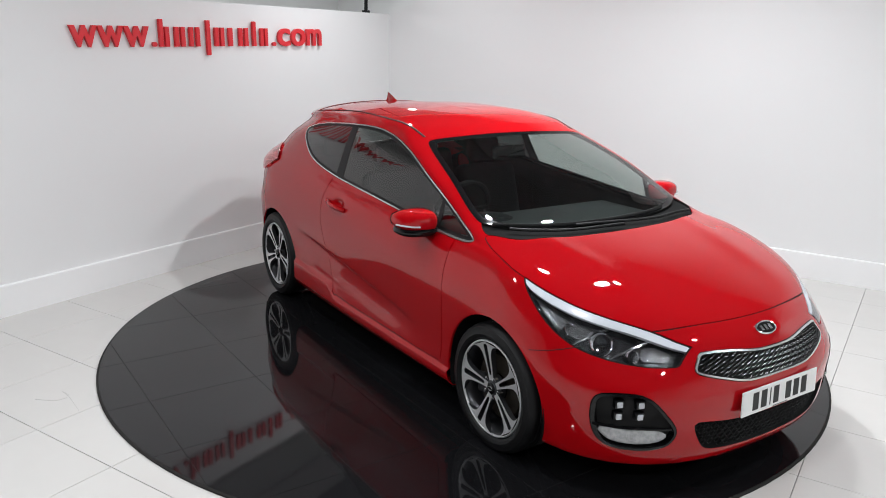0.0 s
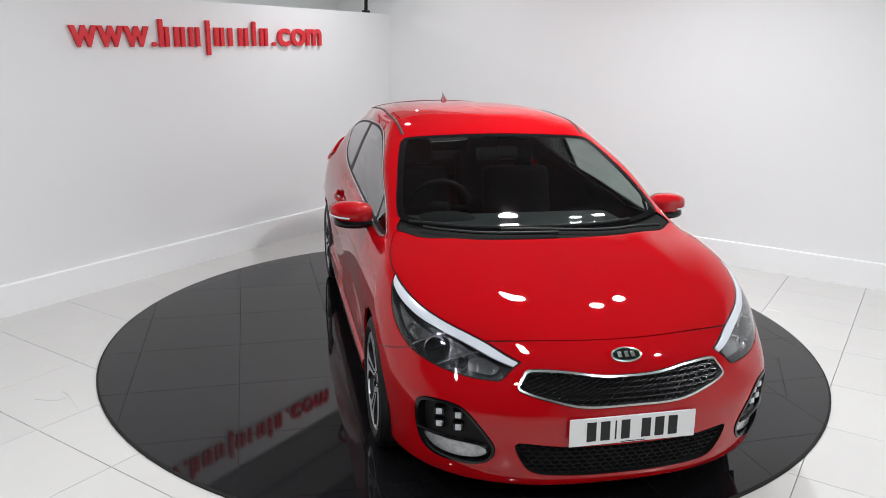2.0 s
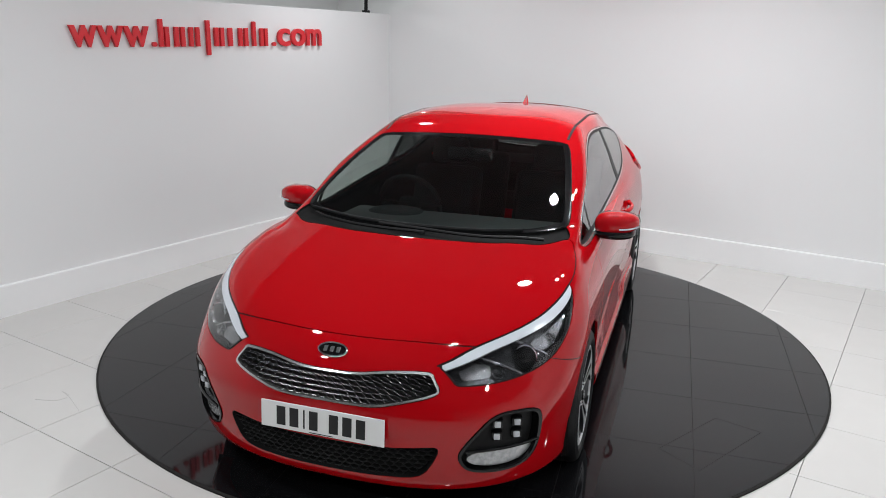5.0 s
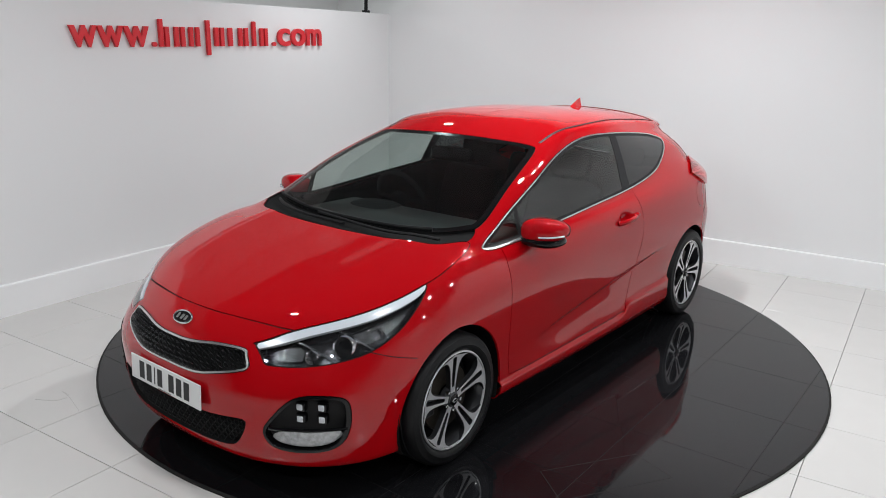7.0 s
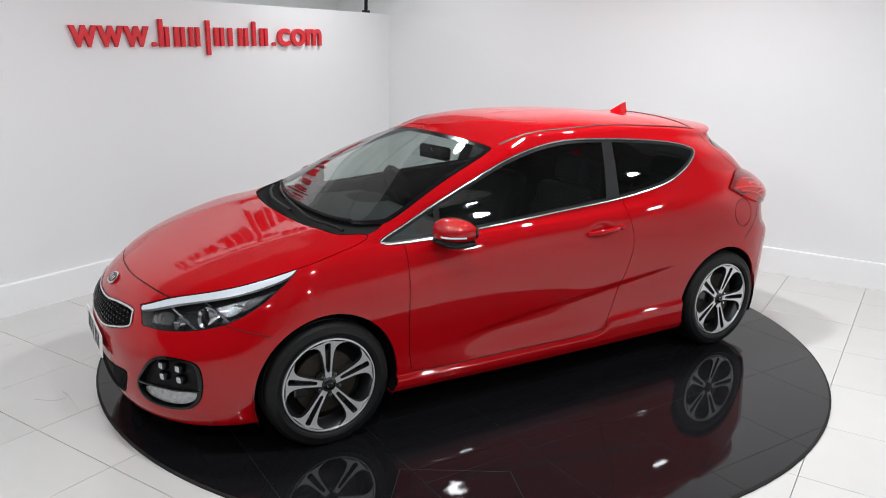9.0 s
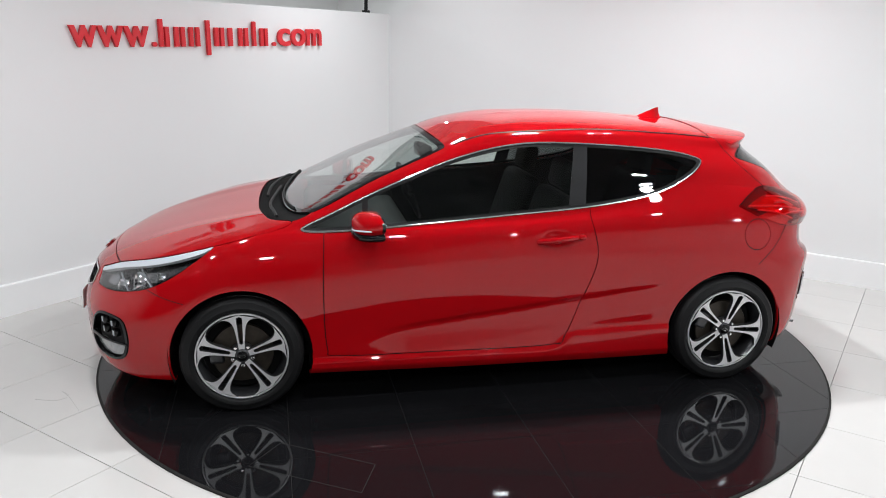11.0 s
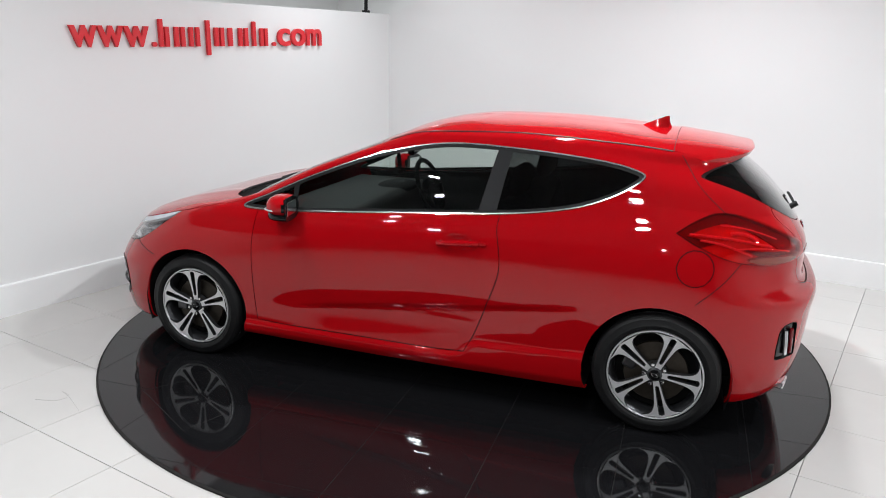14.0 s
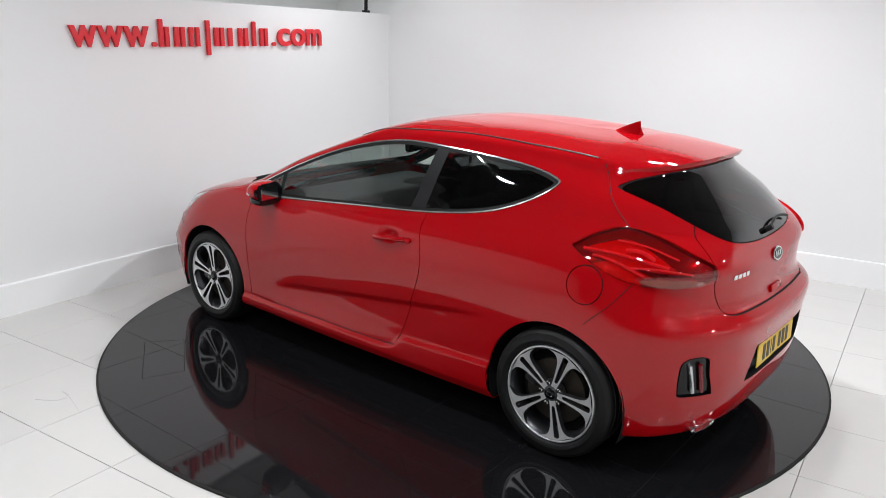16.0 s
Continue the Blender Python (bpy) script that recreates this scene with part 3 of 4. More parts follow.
LOWGRILLE = np.array([0, -0.010]) + smooth_outline(mirror_out([(0.0, 0.238), (0.25, 0.242), (0.37, 0.256), (0.42, 0.31), (0.445, 0.378), (0.40, 0.385), (0.26, 0.375), (0.0, 0.372)]), 6)
CAP = smooth_outline([(-1.462 + 0.082 * math.cos(a), 0.858 + 0.084 * math.sin(a)) for a in [i * math.pi / 6 for i in range(12)]], 4)
RREFL = smooth_outline([(0.655, 0.590), (0.740, 0.585), (0.752, 0.50), (0.745, 0.415), (0.60, 0.412), (0.635, 0.51)], 6, sharp=(3, 4))


def circle_poly(x, z, r, n=48):
    return np.array([(x + r * math.cos(2 * math.pi * i / n), z + r * math.sin(2 * math.pi * i / n)) for i in range(n)])


AXLES = (1.325, -1.325)
WHEEL_R, WHEEL_Z = 0.308, 0.3085
SKY_SIDES = ((1, "left"), (-1, "right"))

# wheel arches
for sgn, _ in SKY_SIDES:
    for ax in AXLES:
        _, body = split(body, side_field(circle_poly(ax, 0.302, 0.352), sgn, 0.0, 0.55))


def cut_panel(field_at, gap=GAP):
    """Takes a panel out of the body; what lies in the gap is kept as a sunken seam."""
    global body
    inside, body = split(body, field_at(gap / 2))
    inner, strip = split(inside, field_at(-gap / 2))
    SEAMS.append(strip)
    return inner


SEAMS = []
door_parts, head_parts, fog_parts, vent_parts, tail_parts = {}, {}, {}, {}, {}
screen = cut_panel(lambda g: top_field(SCREEN, g, 0.9))
panel("windscreen", split(screen, top_field(SCREEN, -0.032, 0.9))[0], SCREEN_GLASS, car, "tinted windscreen", rim=0.004)
panel("windscreen_border", split(screen, top_field(SCREEN, -0.032, 0.9))[1], GLOSS_BLACK, car, "black windscreen border", rim=0.004)
rglass = cut_panel(lambda g: end_field(REARGLASS, True, g))
tailgate = cut_panel(lambda g: end_field(TAILGATE, True, g))
for sgn, side in SKY_SIDES:
    dlo = cut_panel(lambda g: side_field(DLO, sgn, g, 0.45), 0.002)
    trim, glass = split(dlo, lambda V: -side_field(DLO, sgn, -0.0075, 0.45)(V))
    panel("window_trim", trim, TRIM, car, "bright chrome window surround", lift=0.003, rim=0.008)
    rubber, glass = split(glass, lambda V: -side_field(DLO, sgn, -0.021, 0.45)(V))
    panel("window_seal", rubber, MATT_BLACK, car, "black window seal", rim=0.006)
    # pillar between the panes leans back with the door edge
    pillar = np.array([(-0.362, 0.90), (-0.462, 0.90), (-0.532, 1.40), (-0.460, 1.40)])
    pil, glass = split(glass, side_field(pillar, sgn, 0.0, 0.45))
    panel("pillar_trim", pil, PILLAR, car, "black door pillar trim", lift=0.002, rim=0.006)
    post = np.array([(0.715, 0.85), (0.685, 0.85), (0.665, 1.30), (0.695, 1.30)])
    pst, glass = split(glass, side_field(post, sgn, 0.0, 0.45))
    panel("mirror_post", pst, MATT_BLACK, car, "black window post", lift=0.001, rim=0.006)
    rearw, frontw = split(glass, lambda V: V[:, 0] + 0.46)
    quarter, doorw = split(frontw, lambda V: 0.68 - V[:, 0])
    panel("rear_side_window", rearw, GLASS_DARK, car, "dark privacy glass", rim=0.004)
    panel("door_window", doorw, GLASS, car, "lightly tinted door window", rim=0.004)
    panel("corner_window", quarter, GLASS, car, "small corner pane", rim=0.004)
    door = cut_panel(lambda g: side_field(DOOR, sgn, g, 0.5))
    DOOR_OB = panel("door", door, PAINT, car, rim=0.005)
    panel("door_card", split(door, lambda V: 0.33 - V[:, 2])[0], INTERIOR, DOOR_OB, "black inner door lining", lift=-0.020, rim=-0.014)
    door_parts[sgn] = DOOR_OB
    lamp_skin = cut_panel(lambda g: side_field(HEADLIGHT, sgn, g, 0.36), 0.004)
    HL = tagged(panel("headlight", split(lamp_skin, side_field(DRL_LINE, sgn, 0.0, 0.36))[1], LENS, car, "clear headlight cover", rim=0.004))
    head_parts[sgn] = HL
    panel("light_guide", split(lamp_skin, side_field(DRL_LINE, sgn, 0.0, 0.36))[0], DRL, HL, "white daytime light strip", rim=0.02)
    panel("lamp_bowl", lamp_skin, LAMP_BOWL, HL, "black lamp housing", lift=-0.055, rim=-0.05)
    for name, outline, label in (("inner_reflector", INNER_REFL, "bright faceted turn reflector"), ("rear_reflector", REAR_REFL, "ribbed bright side reflector")):
        panel(name, split(lamp_skin, side_field(outline, sgn, 0.0, 0.36))[0], FACETS, HL, label, lift=-0.030, rim=0.012)
    tl = cut_panel(lambda g: side_field(TAIL, sgn, g, 0.45), 0.003)
    low, tl = split(tl, side_field(TAIL_LOW, sgn, 0.0, 0.45))
    TLo = panel("tail_light", tl, RED_LENS, car, "deep red tail light lens", lift=0.014, rim=0.016)
    upper = smooth_outline([(-1.40, 1.000), (-1.50, 1.045), (-1.60, 1.060), (-1.74, 1.005), (-1.84, 0.945), (-1.70, 0.955), (-1.52, 0.985)], 8, sharp=(0, 4))
    bowl, rest = split(tl, side_field(upper, sgn, 0.0, 0.45))
    panel("inner_lens", bowl, TAIL_RED, TLo, "bright red inner lens", lift=-0.010, rim=0.0)
    bowl2, rest = split(rest, side_field(upper - np.array([0.0, 0.075]), sgn, -0.006, 0.45))
    panel("inner_lens", bowl2, TAIL_RED, TLo, "bright red inner lens", lift=-0.008, rim=0.0)
    tail_parts[sgn] = TLo
    panel("lamp_back", rest, DEEP_RED, TLo, "dark red lamp back", lift=-0.012, rim=-0.01)
    panel("turn_lens", low, TAIL_CLEAR, TLo, "amber clear lens", lift=0.015, rim=0.028)
    fogp = FOG * np.array([sgn, 1])
    fg = cut_panel(lambda g: end_field(fogp, False, g), 0.003)
    fog_rim, fog_in = split(fg, lambda V: -end_field(fogp, False, -0.011)(V))
    FG = panel("fog_light_surround", fog_rim, GLOSS_BLACK, car, "gloss black fog light surround", lift=0.004, rim=0.05)
    fog_parts[sgn] = FG
    lamp_in, _ = split(fog_in, end_field(FOG_LAMP * np.array([sgn, 1]), False))
    panel("fog_lamp", lamp_in, FOG_LENS, FG, "clear ribbed fog lamp", lift=-0.014, rim=0.015)
    panel("recess", fog_in, MATT_BLACK, FG, lift=-0.035, rim=0.0)
    rr = RREFL * np.array([sgn, 1])
    rf = cut_panel(lambda g: end_field(rr, True, g), 0.003)
    vent_parts[sgn] = panel("rear_vent", rf, GLOSS_BLACK, car, "gloss black rear bumper vent", lift=-0.010, rim=-0.012)
    if sgn > 0:
        fc = cut_panel(lambda g: side_field(CAP, sgn, g, 0.6))
        panel("fuel_flap", fc, PAINT, car, "round red fuel flap")
panel("rear_window", rglass, GLASS_DARK, car, "dark rear window", rim=0.004)
TG = panel("tailgate", tailgate, PAINT, car, rim=0.005)
panel("tailgate_lining", tailgate, INTERIOR, TG, "black tailgate lining", lift=-0.020, rim=-0.014)
panel("bonnet", cut_panel(lambda g: top_field(BONNET, g)), PAINT, car)
grille = cut_panel(lambda g: end_field(GRILLE, False, g), 0.003)
g_rim, g_in = split(grille, lambda V: -end_field(GRILLE, False, -0.009)(V))
GR = panel("grille", g_in, DARK_LINER, car, "black honeycomb grille in a chrome frame", lift=-0.03, rim=0.0)
panel("grille_frame", g_rim, TRIM, GR, "chrome grille frame", lift=0.005, rim=0.045)
lowg = cut_panel(lambda g: end_field(LOWGRILLE, False, g), 0.003)
LG = panel("lower_grille", lowg, DARK_LINER, car, "black lower mesh grille", lift=-0.035, rim=-0.036)

COWL = smooth_outline([(b, a) for a, b in mirror_out([(0.0, 1.246), (0.35, 1.231), (0.60, 1.176), (0.722, 1.06), (0.694, 0.960), (0.665, 0.978), (0.52, 1.053), (0.30, 1.094), (0.0, 1.108)])], 6)
cowl = cut_panel(lambda g: top_field(COWL, g, 0.88), 0.002)
panel("scuttle", cowl, DARK_LINER, car, "black plastic scuttle under the windscreen", lift=-0.012, rim=-0.012)
# recess round the rear plate
RECESS = smooth_outline([(0.375, 0.412), (0.325, 0.575), (-0.325, 0.575), (-0.375, 0.412)], 8, sharp=(0, 1, 2, 3))
rc = cut_panel(lambda g: end_field(RECESS, True, g), 0.002)
panel("plate_recess", rc, MATT_BLACK, car, "black plate recess", lift=-0.034, rim=-0.034)
panel("body_shell", body, PAINT, car, rim=0.005)
lining = split(body, lambda V: 0.45 - V[:, 2])[0]
lining = split(lining, lambda V: V[:, 0] - 0.95)[0]
panel("cabin_lining", lining, INTERIOR, car, "black roof and side lining", lift=-0.020, rim=-0.014)
V = np.concatenate([s[0] for s in SEAMS])
off = np.cumsum([0] + [len(s[0]) for s in SEAMS])[:-1]
panel("panel_gap", (V, np.concatenate([s[1] for s in SEAMS]), np.concatenate([s[2] + o for s, o in zip(SEAMS, off)])), SEAM, car, "dark shut lines between panels", lift=-0.006, rim=0.0)
bm = bmesh.new()
box(bm, -1.78, -0.60, 0.20, 1.80, 0.60, 0.24)
part("underbody", bm, DARK_LINER, car)

# ---- things on the skin ----
from mathutils.bvhtree import BVHTree
_V, _N, _F = skin()
TREE = BVHTree.FromPolygons([Vector(v) for v in _V], _F.tolist())


def on_side(x, z, sgn):
    p, n, *_ = TREE.ray_cast(Vector((x, sgn * 2, z)), Vector((0, -sgn, 0)))
    return p, (n if n.y * sgn > 0 else -n)


def on_end(y, z, rear=False):
    d = -1 if rear else 1
    p, n, *_ = TREE.ray_cast(Vector((3 * d, y, z)), Vector((-d, 0, 0)))
    return p, (n if n.x * d > 0 else -n)


def on_top(x, y):
    p, n, *_ = TREE.ray_cast(Vector((x, y, 3)), Vector((0, 0, -1)))
    return p, (n if n.z > 0 else -n)


def facing(p, n, up=(0, 0, 1), lift=0.0):
    """A frame at p whose z axis is n and whose y axis leans to up."""
    n = Vector(n).normalized()
    x = Vector(up).cross(n).normalized()
    y = n.cross(x)
    m = Matrix((x, y, n)).transposed().to_4x4()
    return Matrix.Translation(Vector(p) + n * lift) @ m


# bumper joints that meet the wheel arches
for sgn, _ in SKY_SIDES:
    for run in (((1.790, 0.656), (1.70, 0.622), (1.590, 0.592)), TAIL_JOINT, GATE_JOINT):
        bm = bmesh.new()
        P = hermite(np.linspace(0, 1, 3), np.array(run), np.linspace(0, 1, 16))
        tube(bm, [on_side(x, z, sgn)[0] for x, z in P], 0.0019, 6)
        part("panel_joint", bm, SEAM, car, "dark joint between body panels")


# wheels
def build_wheel():
    bm = bmesh.new()
    lathe(bm, [(0.2165, -0.006), (0.2175, 0.003), (0.220, 0.006), (0.2255, 0.004), (0.227, -0.006), (0.220, -0.012)], 64)
    w = part("wheel", bm, ALLOY, car, "alloy wheel with five twin machined spokes and low tyre", smooth=True)
    bm = bmesh.new()
    lathe(bm, [(0.205, -0.170), (0.224, -0.165), (0.208, -0.13), (0.194, -0.08), (0.202, -0.030), (0.212, -0.012), (0.2166, -0.005)], 64)
    part("rim_barrel", bm, GUNMETAL, w, "dark inner rim barrel", smooth=True)
    bm = bmesh.new()
    lathe(bm, [(0.222, -0.185), (0.255, -0.205), (0.290, -0.205), (0.309, -0.190), (0.3165, -0.165), (0.3170, -0.15), (0.3130, -0.147), (0.3130, -0.139), (0.3170, -0.136),
               (0.3175, -0.105), (0.3130, -0.102), (0.3130, -0.094), (0.3175, -0.091), (0.3175, -0.060), (0.3130, -0.057), (0.3130, -0.049), (0.3170, -0.046), (0.3165, -0.03),
               (0.309, -0.004), (0.300, 0.004), (0.296, 0.009), (0.270, 0.0145), (0.266, 0.017), (0.253, 0.0135), (0.244, 0.007), (0.2395, -0.004), (0.232, -0.02)], 72)
    part("tyre", bm, RUBBER, w, "black low-profile tyre", smooth=True)
    bm = bmesh.new()
    lathe(bm, [(0.06, -0.062), (0.150, -0.062), (0.152, -0.066), (0.152, -0.084), (0.0601, -0.084)], 48)
    part("brake_disc", bm, BROWN, w, "dull steel brake disc", smooth=True)
    bm = bmesh.new()
    lathe(bm, [(0.002, -0.11), (0.196, -0.11), (0.197, -0.118)], 40)
    part("dust_shield", bm, DARK_LINER, w)
    bm = bmesh.new()
    box(bm, 0.09, -0.10, -0.05, 0.16, -0.045, 0.05, 0.012)
    part("brake_caliper", bm, GUNMETAL, w)
    # half width of a twin spoke and of the slot between its blades, by radius
    RADII = [0.036, 0.058, 0.064, 0.080, 0.100, 0.130, 0.155, 0.176, 0.191, 0.198, 0.204, 0.208, 0.213, 0.2175]
    OUTER = np.interp(RADII, [0.036, 0.07, 0.10, 0.13, 0.155, 0.176, 0.191, 0.203, 0.2095, 0.2175], [0.0155, 0.0185, 0.0218, 0.0255, 0.0300, 0.0375, 0.0475, 0.063, 0.080, 0.098])
    INNER = np.interp(RADII, [0.058, 0.064, 0.10, 0.15, 0.198, 0.204, 0.208], [0.0, 0.0066, 0.0095, 0.0115, 0.0132, 0.0110, 0.0])

    def blade_mesh(inset, y0, y1, name, mat):
        bm = bmesh.new()

        def spot(rad, s, y):
            return bm.verts.new((math.sqrt(rad * rad - s * s), -0.014 + 0.016 * (max(rad - 0.036, 0) / 0.17) ** 1.3 + y, s))
        for sg in (1, -1):
            rows = []
            for rad, o, n in zip(RADII, OUTER, INNER):
                o, n = o - inset, (n + inset if n > 0 else 0.0)
                rows.append([spot(rad, sg * o, y0), spot(rad, sg * o, y1), spot(rad, sg * n, y1), spot(rad, sg * n, y0)])
            for a, b in zip(rows, rows[1:]):
                for k in range(3):
                    bm.faces.new((a[k], a[k + 1], b[k + 1], b[k]))
        bmesh.ops.recalc_face_normals(bm, faces=bm.faces)
        if sum(f.normal.y for f in bm.faces) < 0:
            bmesh.ops.reverse_faces(bm, faces=bm.faces)
        me = bpy.data.meshes.new(name)
        bm.to_mesh(me)
        bm.free()
        me.materials.append(mat)
        return me
    dark = blade_mesh(0.0, -0.030, -0.001, "spoke", GUNMETAL)
    bright = blade_mesh(0.0016, -0.003, 0.0015, "machined_face", ALLOY)
    for i in range(5):
        sp = new("spoke", dark)
        sp.parent = w
        sp.matrix_basis = pose(0, 0, 0, 0, -(88 + 72 * i), 0)
        f = new("machined_face", bright)
        f.parent, f["label"] = w, "bright machined spoke face"
        f.matrix_basis = pose(0, 0, 0, 0, -(88 + 72 * i), 0)
    bm = bmesh.new()
    lathe(bm, [(0.062, -0.05), (0.058, -0.024), (0.036, -0.016), (0.030, -0.010), (0.026, -0.006), (0.0001, -0.005)], 40)
    part("hub", bm, GUNMETAL, w, "dark wheel hub", smooth=True)
    bm = bmesh.new()
    lathe(bm, [(0.0265, -0.007), (0.0255, -0.002), (0.023, 0.000), (0.0001, 0.001)], 32)
    part("hub_cap", bm, GLOSS_BLACK, w, "black hub cap with silver mark", smooth=True)
    bm = bmesh.new()
    tube(bm, [(0.015 * math.cos(a), 0.0015, 0.008 * math.sin(a)) for a in [i * math.pi / 10 for i in range(20)]], 0.0013, 6, closed=True)
    part("cap_mark", bm, CHROME, w)
    for i in range(5):
        a = radians(124 + 72 * i)
        bm = bmesh.new()
        lathe(bm, [(0.0095, -0.03), (0.0095, -0.006), (0.006, -0.003), (0.0001, -0.003)], 6)
        part("lug_nut", bm, CHROME, w, m=pose(0.052 * math.cos(a), 0, 0.052 * math.sin(a)))
    return w


wheel = build_wheel()
for me in {o.data for o in (wheel, *wheel.children)}:
    grow = 0.972 if me.name.startswith("tyre") else 1.018
    me.transform(Matrix.Diagonal((grow, 0.85, grow, 1)))
WHEEL_Y = 0.878
wheel.matrix_basis = pose(AXLES[0], WHEEL_Y, WHEEL_Z - 0.006)
copy_thing(wheel, pose(AXLES[1] - 0.004, WHEEL_Y + 0.010, WHEEL_Z, 0, -23, 0))
copy_thing(wheel, pose(AXLES[0], -WHEEL_Y, WHEEL_Z - 0.006, 0, 0, 180) @ pose(0, 0, 0, 0, 12, 0))
copy_thing(wheel, pose(AXLES[1] - 0.004, -WHEEL_Y - 0.010, WHEEL_Z, 0, 0, 180) @ pose(0, 0, 0, 0, 40, 0))

for sgn, _ in SKY_SIDES:
    for ax in AXLES:
        bm = bmesh.new()
        arcpts = [(0.36 * math.cos(a), 0.36 * math.sin(a)) for a in np.linspace(-0.38, math.pi + 0.38, 25)]
        a0 = [bm.verts.new((ax + c, sgn * 0.865, 0.302 + s)) for c, s in arcpts]
        a1 = [bm.verts.new((ax + c, sgn * 0.58, 0.302 + s)) for c, s in arcpts]
        for i in range(24):
            bm.faces.new((a0[i], a0[i + 1], a1[i + 1], a1[i]))
        bm.faces.new(a1)
        part("wheel_housing", bm, DARK_LINER, car)
        # rolled arch edge
        bm = bmesh.new()
        pts = []
        for a in np.linspace(-0.1, math.pi + 0.1, 41):
            x, z = ax + 0.354 * math.cos(a), 0.302 + 0.354 * math.sin(a)
            hit = TREE.ray_cast(Vector((x, sgn * 2, z)), Vector((0, -sgn, 0)))[0]
            if hit is not None:
                pts.append(hit - Vector((0, sgn * 0.008, 0)))
        tube(bm, pts, 0.005, 8)
        part("arch_lip", bm, PAINT, car, smooth=True)

# headlight internals
for sgn, _ in SKY_SIDES:
    HL = head_parts[sgn]
    for x, z, r, kind in ((1.858, 0.668, 0.040, "projector"), (1.955, 0.634, 0.024, "reflector_bowl"), (1.735, 0.708, 0.020, "side_reflector")):
        p, n = on_side(x, z, sgn)
        n = (n + Vector((1.2, 0, 0))).normalized()
        m = facing(p - n * 0.045, n)
        bm = bmesh.new()
        lathe(bm, [(r * 1.30, -0.02), (r * 1.28, 0.012), (r * 1.12, 0.020), (r * 0.80, 0.004), (r * 0.72, -0.006)], 32, "z")
        bez = part("lamp_ring", bm, CHROME, HL, "chrome lamp ring", smooth=True)
        bez.matrix_basis = m
        bm = bmesh.new()
        if kind == "projector":
            lathe(bm, [(r * 0.98, -0.004), (r * 0.9, 0.006), (r * 0.6, 0.016), (r * 0.3, 0.020), (0.0005, 0.021)], 32, "z")
            ob = part("projector_lens", bm, GLOSS_BLACK, HL, "round projector lens", smooth=True)
        else:
            lathe(bm, [(r, 0.004), (r * 0.8, -0.010), (r * 0.4, -0.024), (0.0005, -0.028)], 24, "z")
            ob = part("reflector", bm, LENS_SILVER, HL, "silver reflector bowl", smooth=True)
        ob.matrix_basis = m
    # bright divider fins
    for x in (1.90, 1.775):
        bm = bmesh.new()
        pts = [on_side(x + 0.10 * t - 0.03, 0.60 + 0.12 * t if x > 1.8 else 0.645 + 0.11 * t, sgn) for t in np.linspace(0.1, 0.9, 6)]
        tube(bm, [p - n * 0.028 for p, n in pts], 0.006, 6)
        part("divider", bm, LENS_SILVER, HL, "silver lamp divider", smooth=True)

# fog lamps: four square lights over a clear lamp
for sgn, _ in SKY_SIDES:
    FG = fog_parts[sgn]
    for y, z in ((0.712, 0.450), (0.648, 0.455), (0.710, 0.396), (0.646, 0.402)):
        p, n = on_end(sgn * y, z)
        n = (n + Vector((1.0, 0, 0))).normalized()
        m = facing(p - n * 0.012, n)
        bm = bmesh.new()
        box(bm, -0.021, -0.019, -0.03, 0.021, 0.019, 0.0, 0.006)
        cup = part("led_cup", bm, GLOSS_BLACK, FG, smooth=True)
        cup.matrix_basis = m
        bm = bmesh.new()
        box(bm, -0.0125, -0.0125, -0.004, 0.0125, 0.0125, 0.006, 0.004)
        led = part("led", bm, LED, FG, "square white light", smooth=True)
        led.matrix_basis = m
    bm = bmesh.new()
    pts = [on_end(sgn * (0.540 + 0.235 * t), 0.357, False) for t in np.linspace(0, 1, 9)]
    tube(bm, [p + n * 0.002 for p, n in pts], 0.007, 8)
    part("fog_divider", bm, GLOSS_BLACK, FG, smooth=True)

# grille insert: rows of small hexagon rings
def honeycomb(name, outline, step, zstep, radius, lift, mat, owner, stretch):
    bm = bmesh.new()
    y0, y1, z0, z1 = outline[:, 0].min(), outline[:, 0].max(), outline[:, 1].min(), outline[:, 1].max()
    rows, row = np.arange(z0, z1, zstep), 0
    for z in rows:
        for y in np.arange(y0 - step, y1 + step, step) + (step / 2 if row % 2 else 0):
            if outline_field(outline, np.array([[y, z]]))[0] < -0.012:
                p, n = on_end(y, z)
                n2 = Vector((1, 0, 0))
                ring_pts = [p + n2 * lift + Vector((0, step * 0.52 * math.cos(a), zstep * 0.60 * math.sin(a) * stretch)) for a in [i * math.pi / 3 for i in range(6)]]
                tube(bm, ring_pts, radius, 4, closed=True)
        row += 1
    return part(name, bm, mat, owner)


honeycomb("grille_mesh", GRILLE, 0.034, 0.019, 0.0024, -0.008, DARK_CHROME, GR, 1.0)["label"] = "chrome-edged honeycomb insert"
honeycomb("lower_mesh", LOWGRILLE, 0.036, 0.019, 0.0028, -0.020, MATT_BLACK, LG, 1.0)

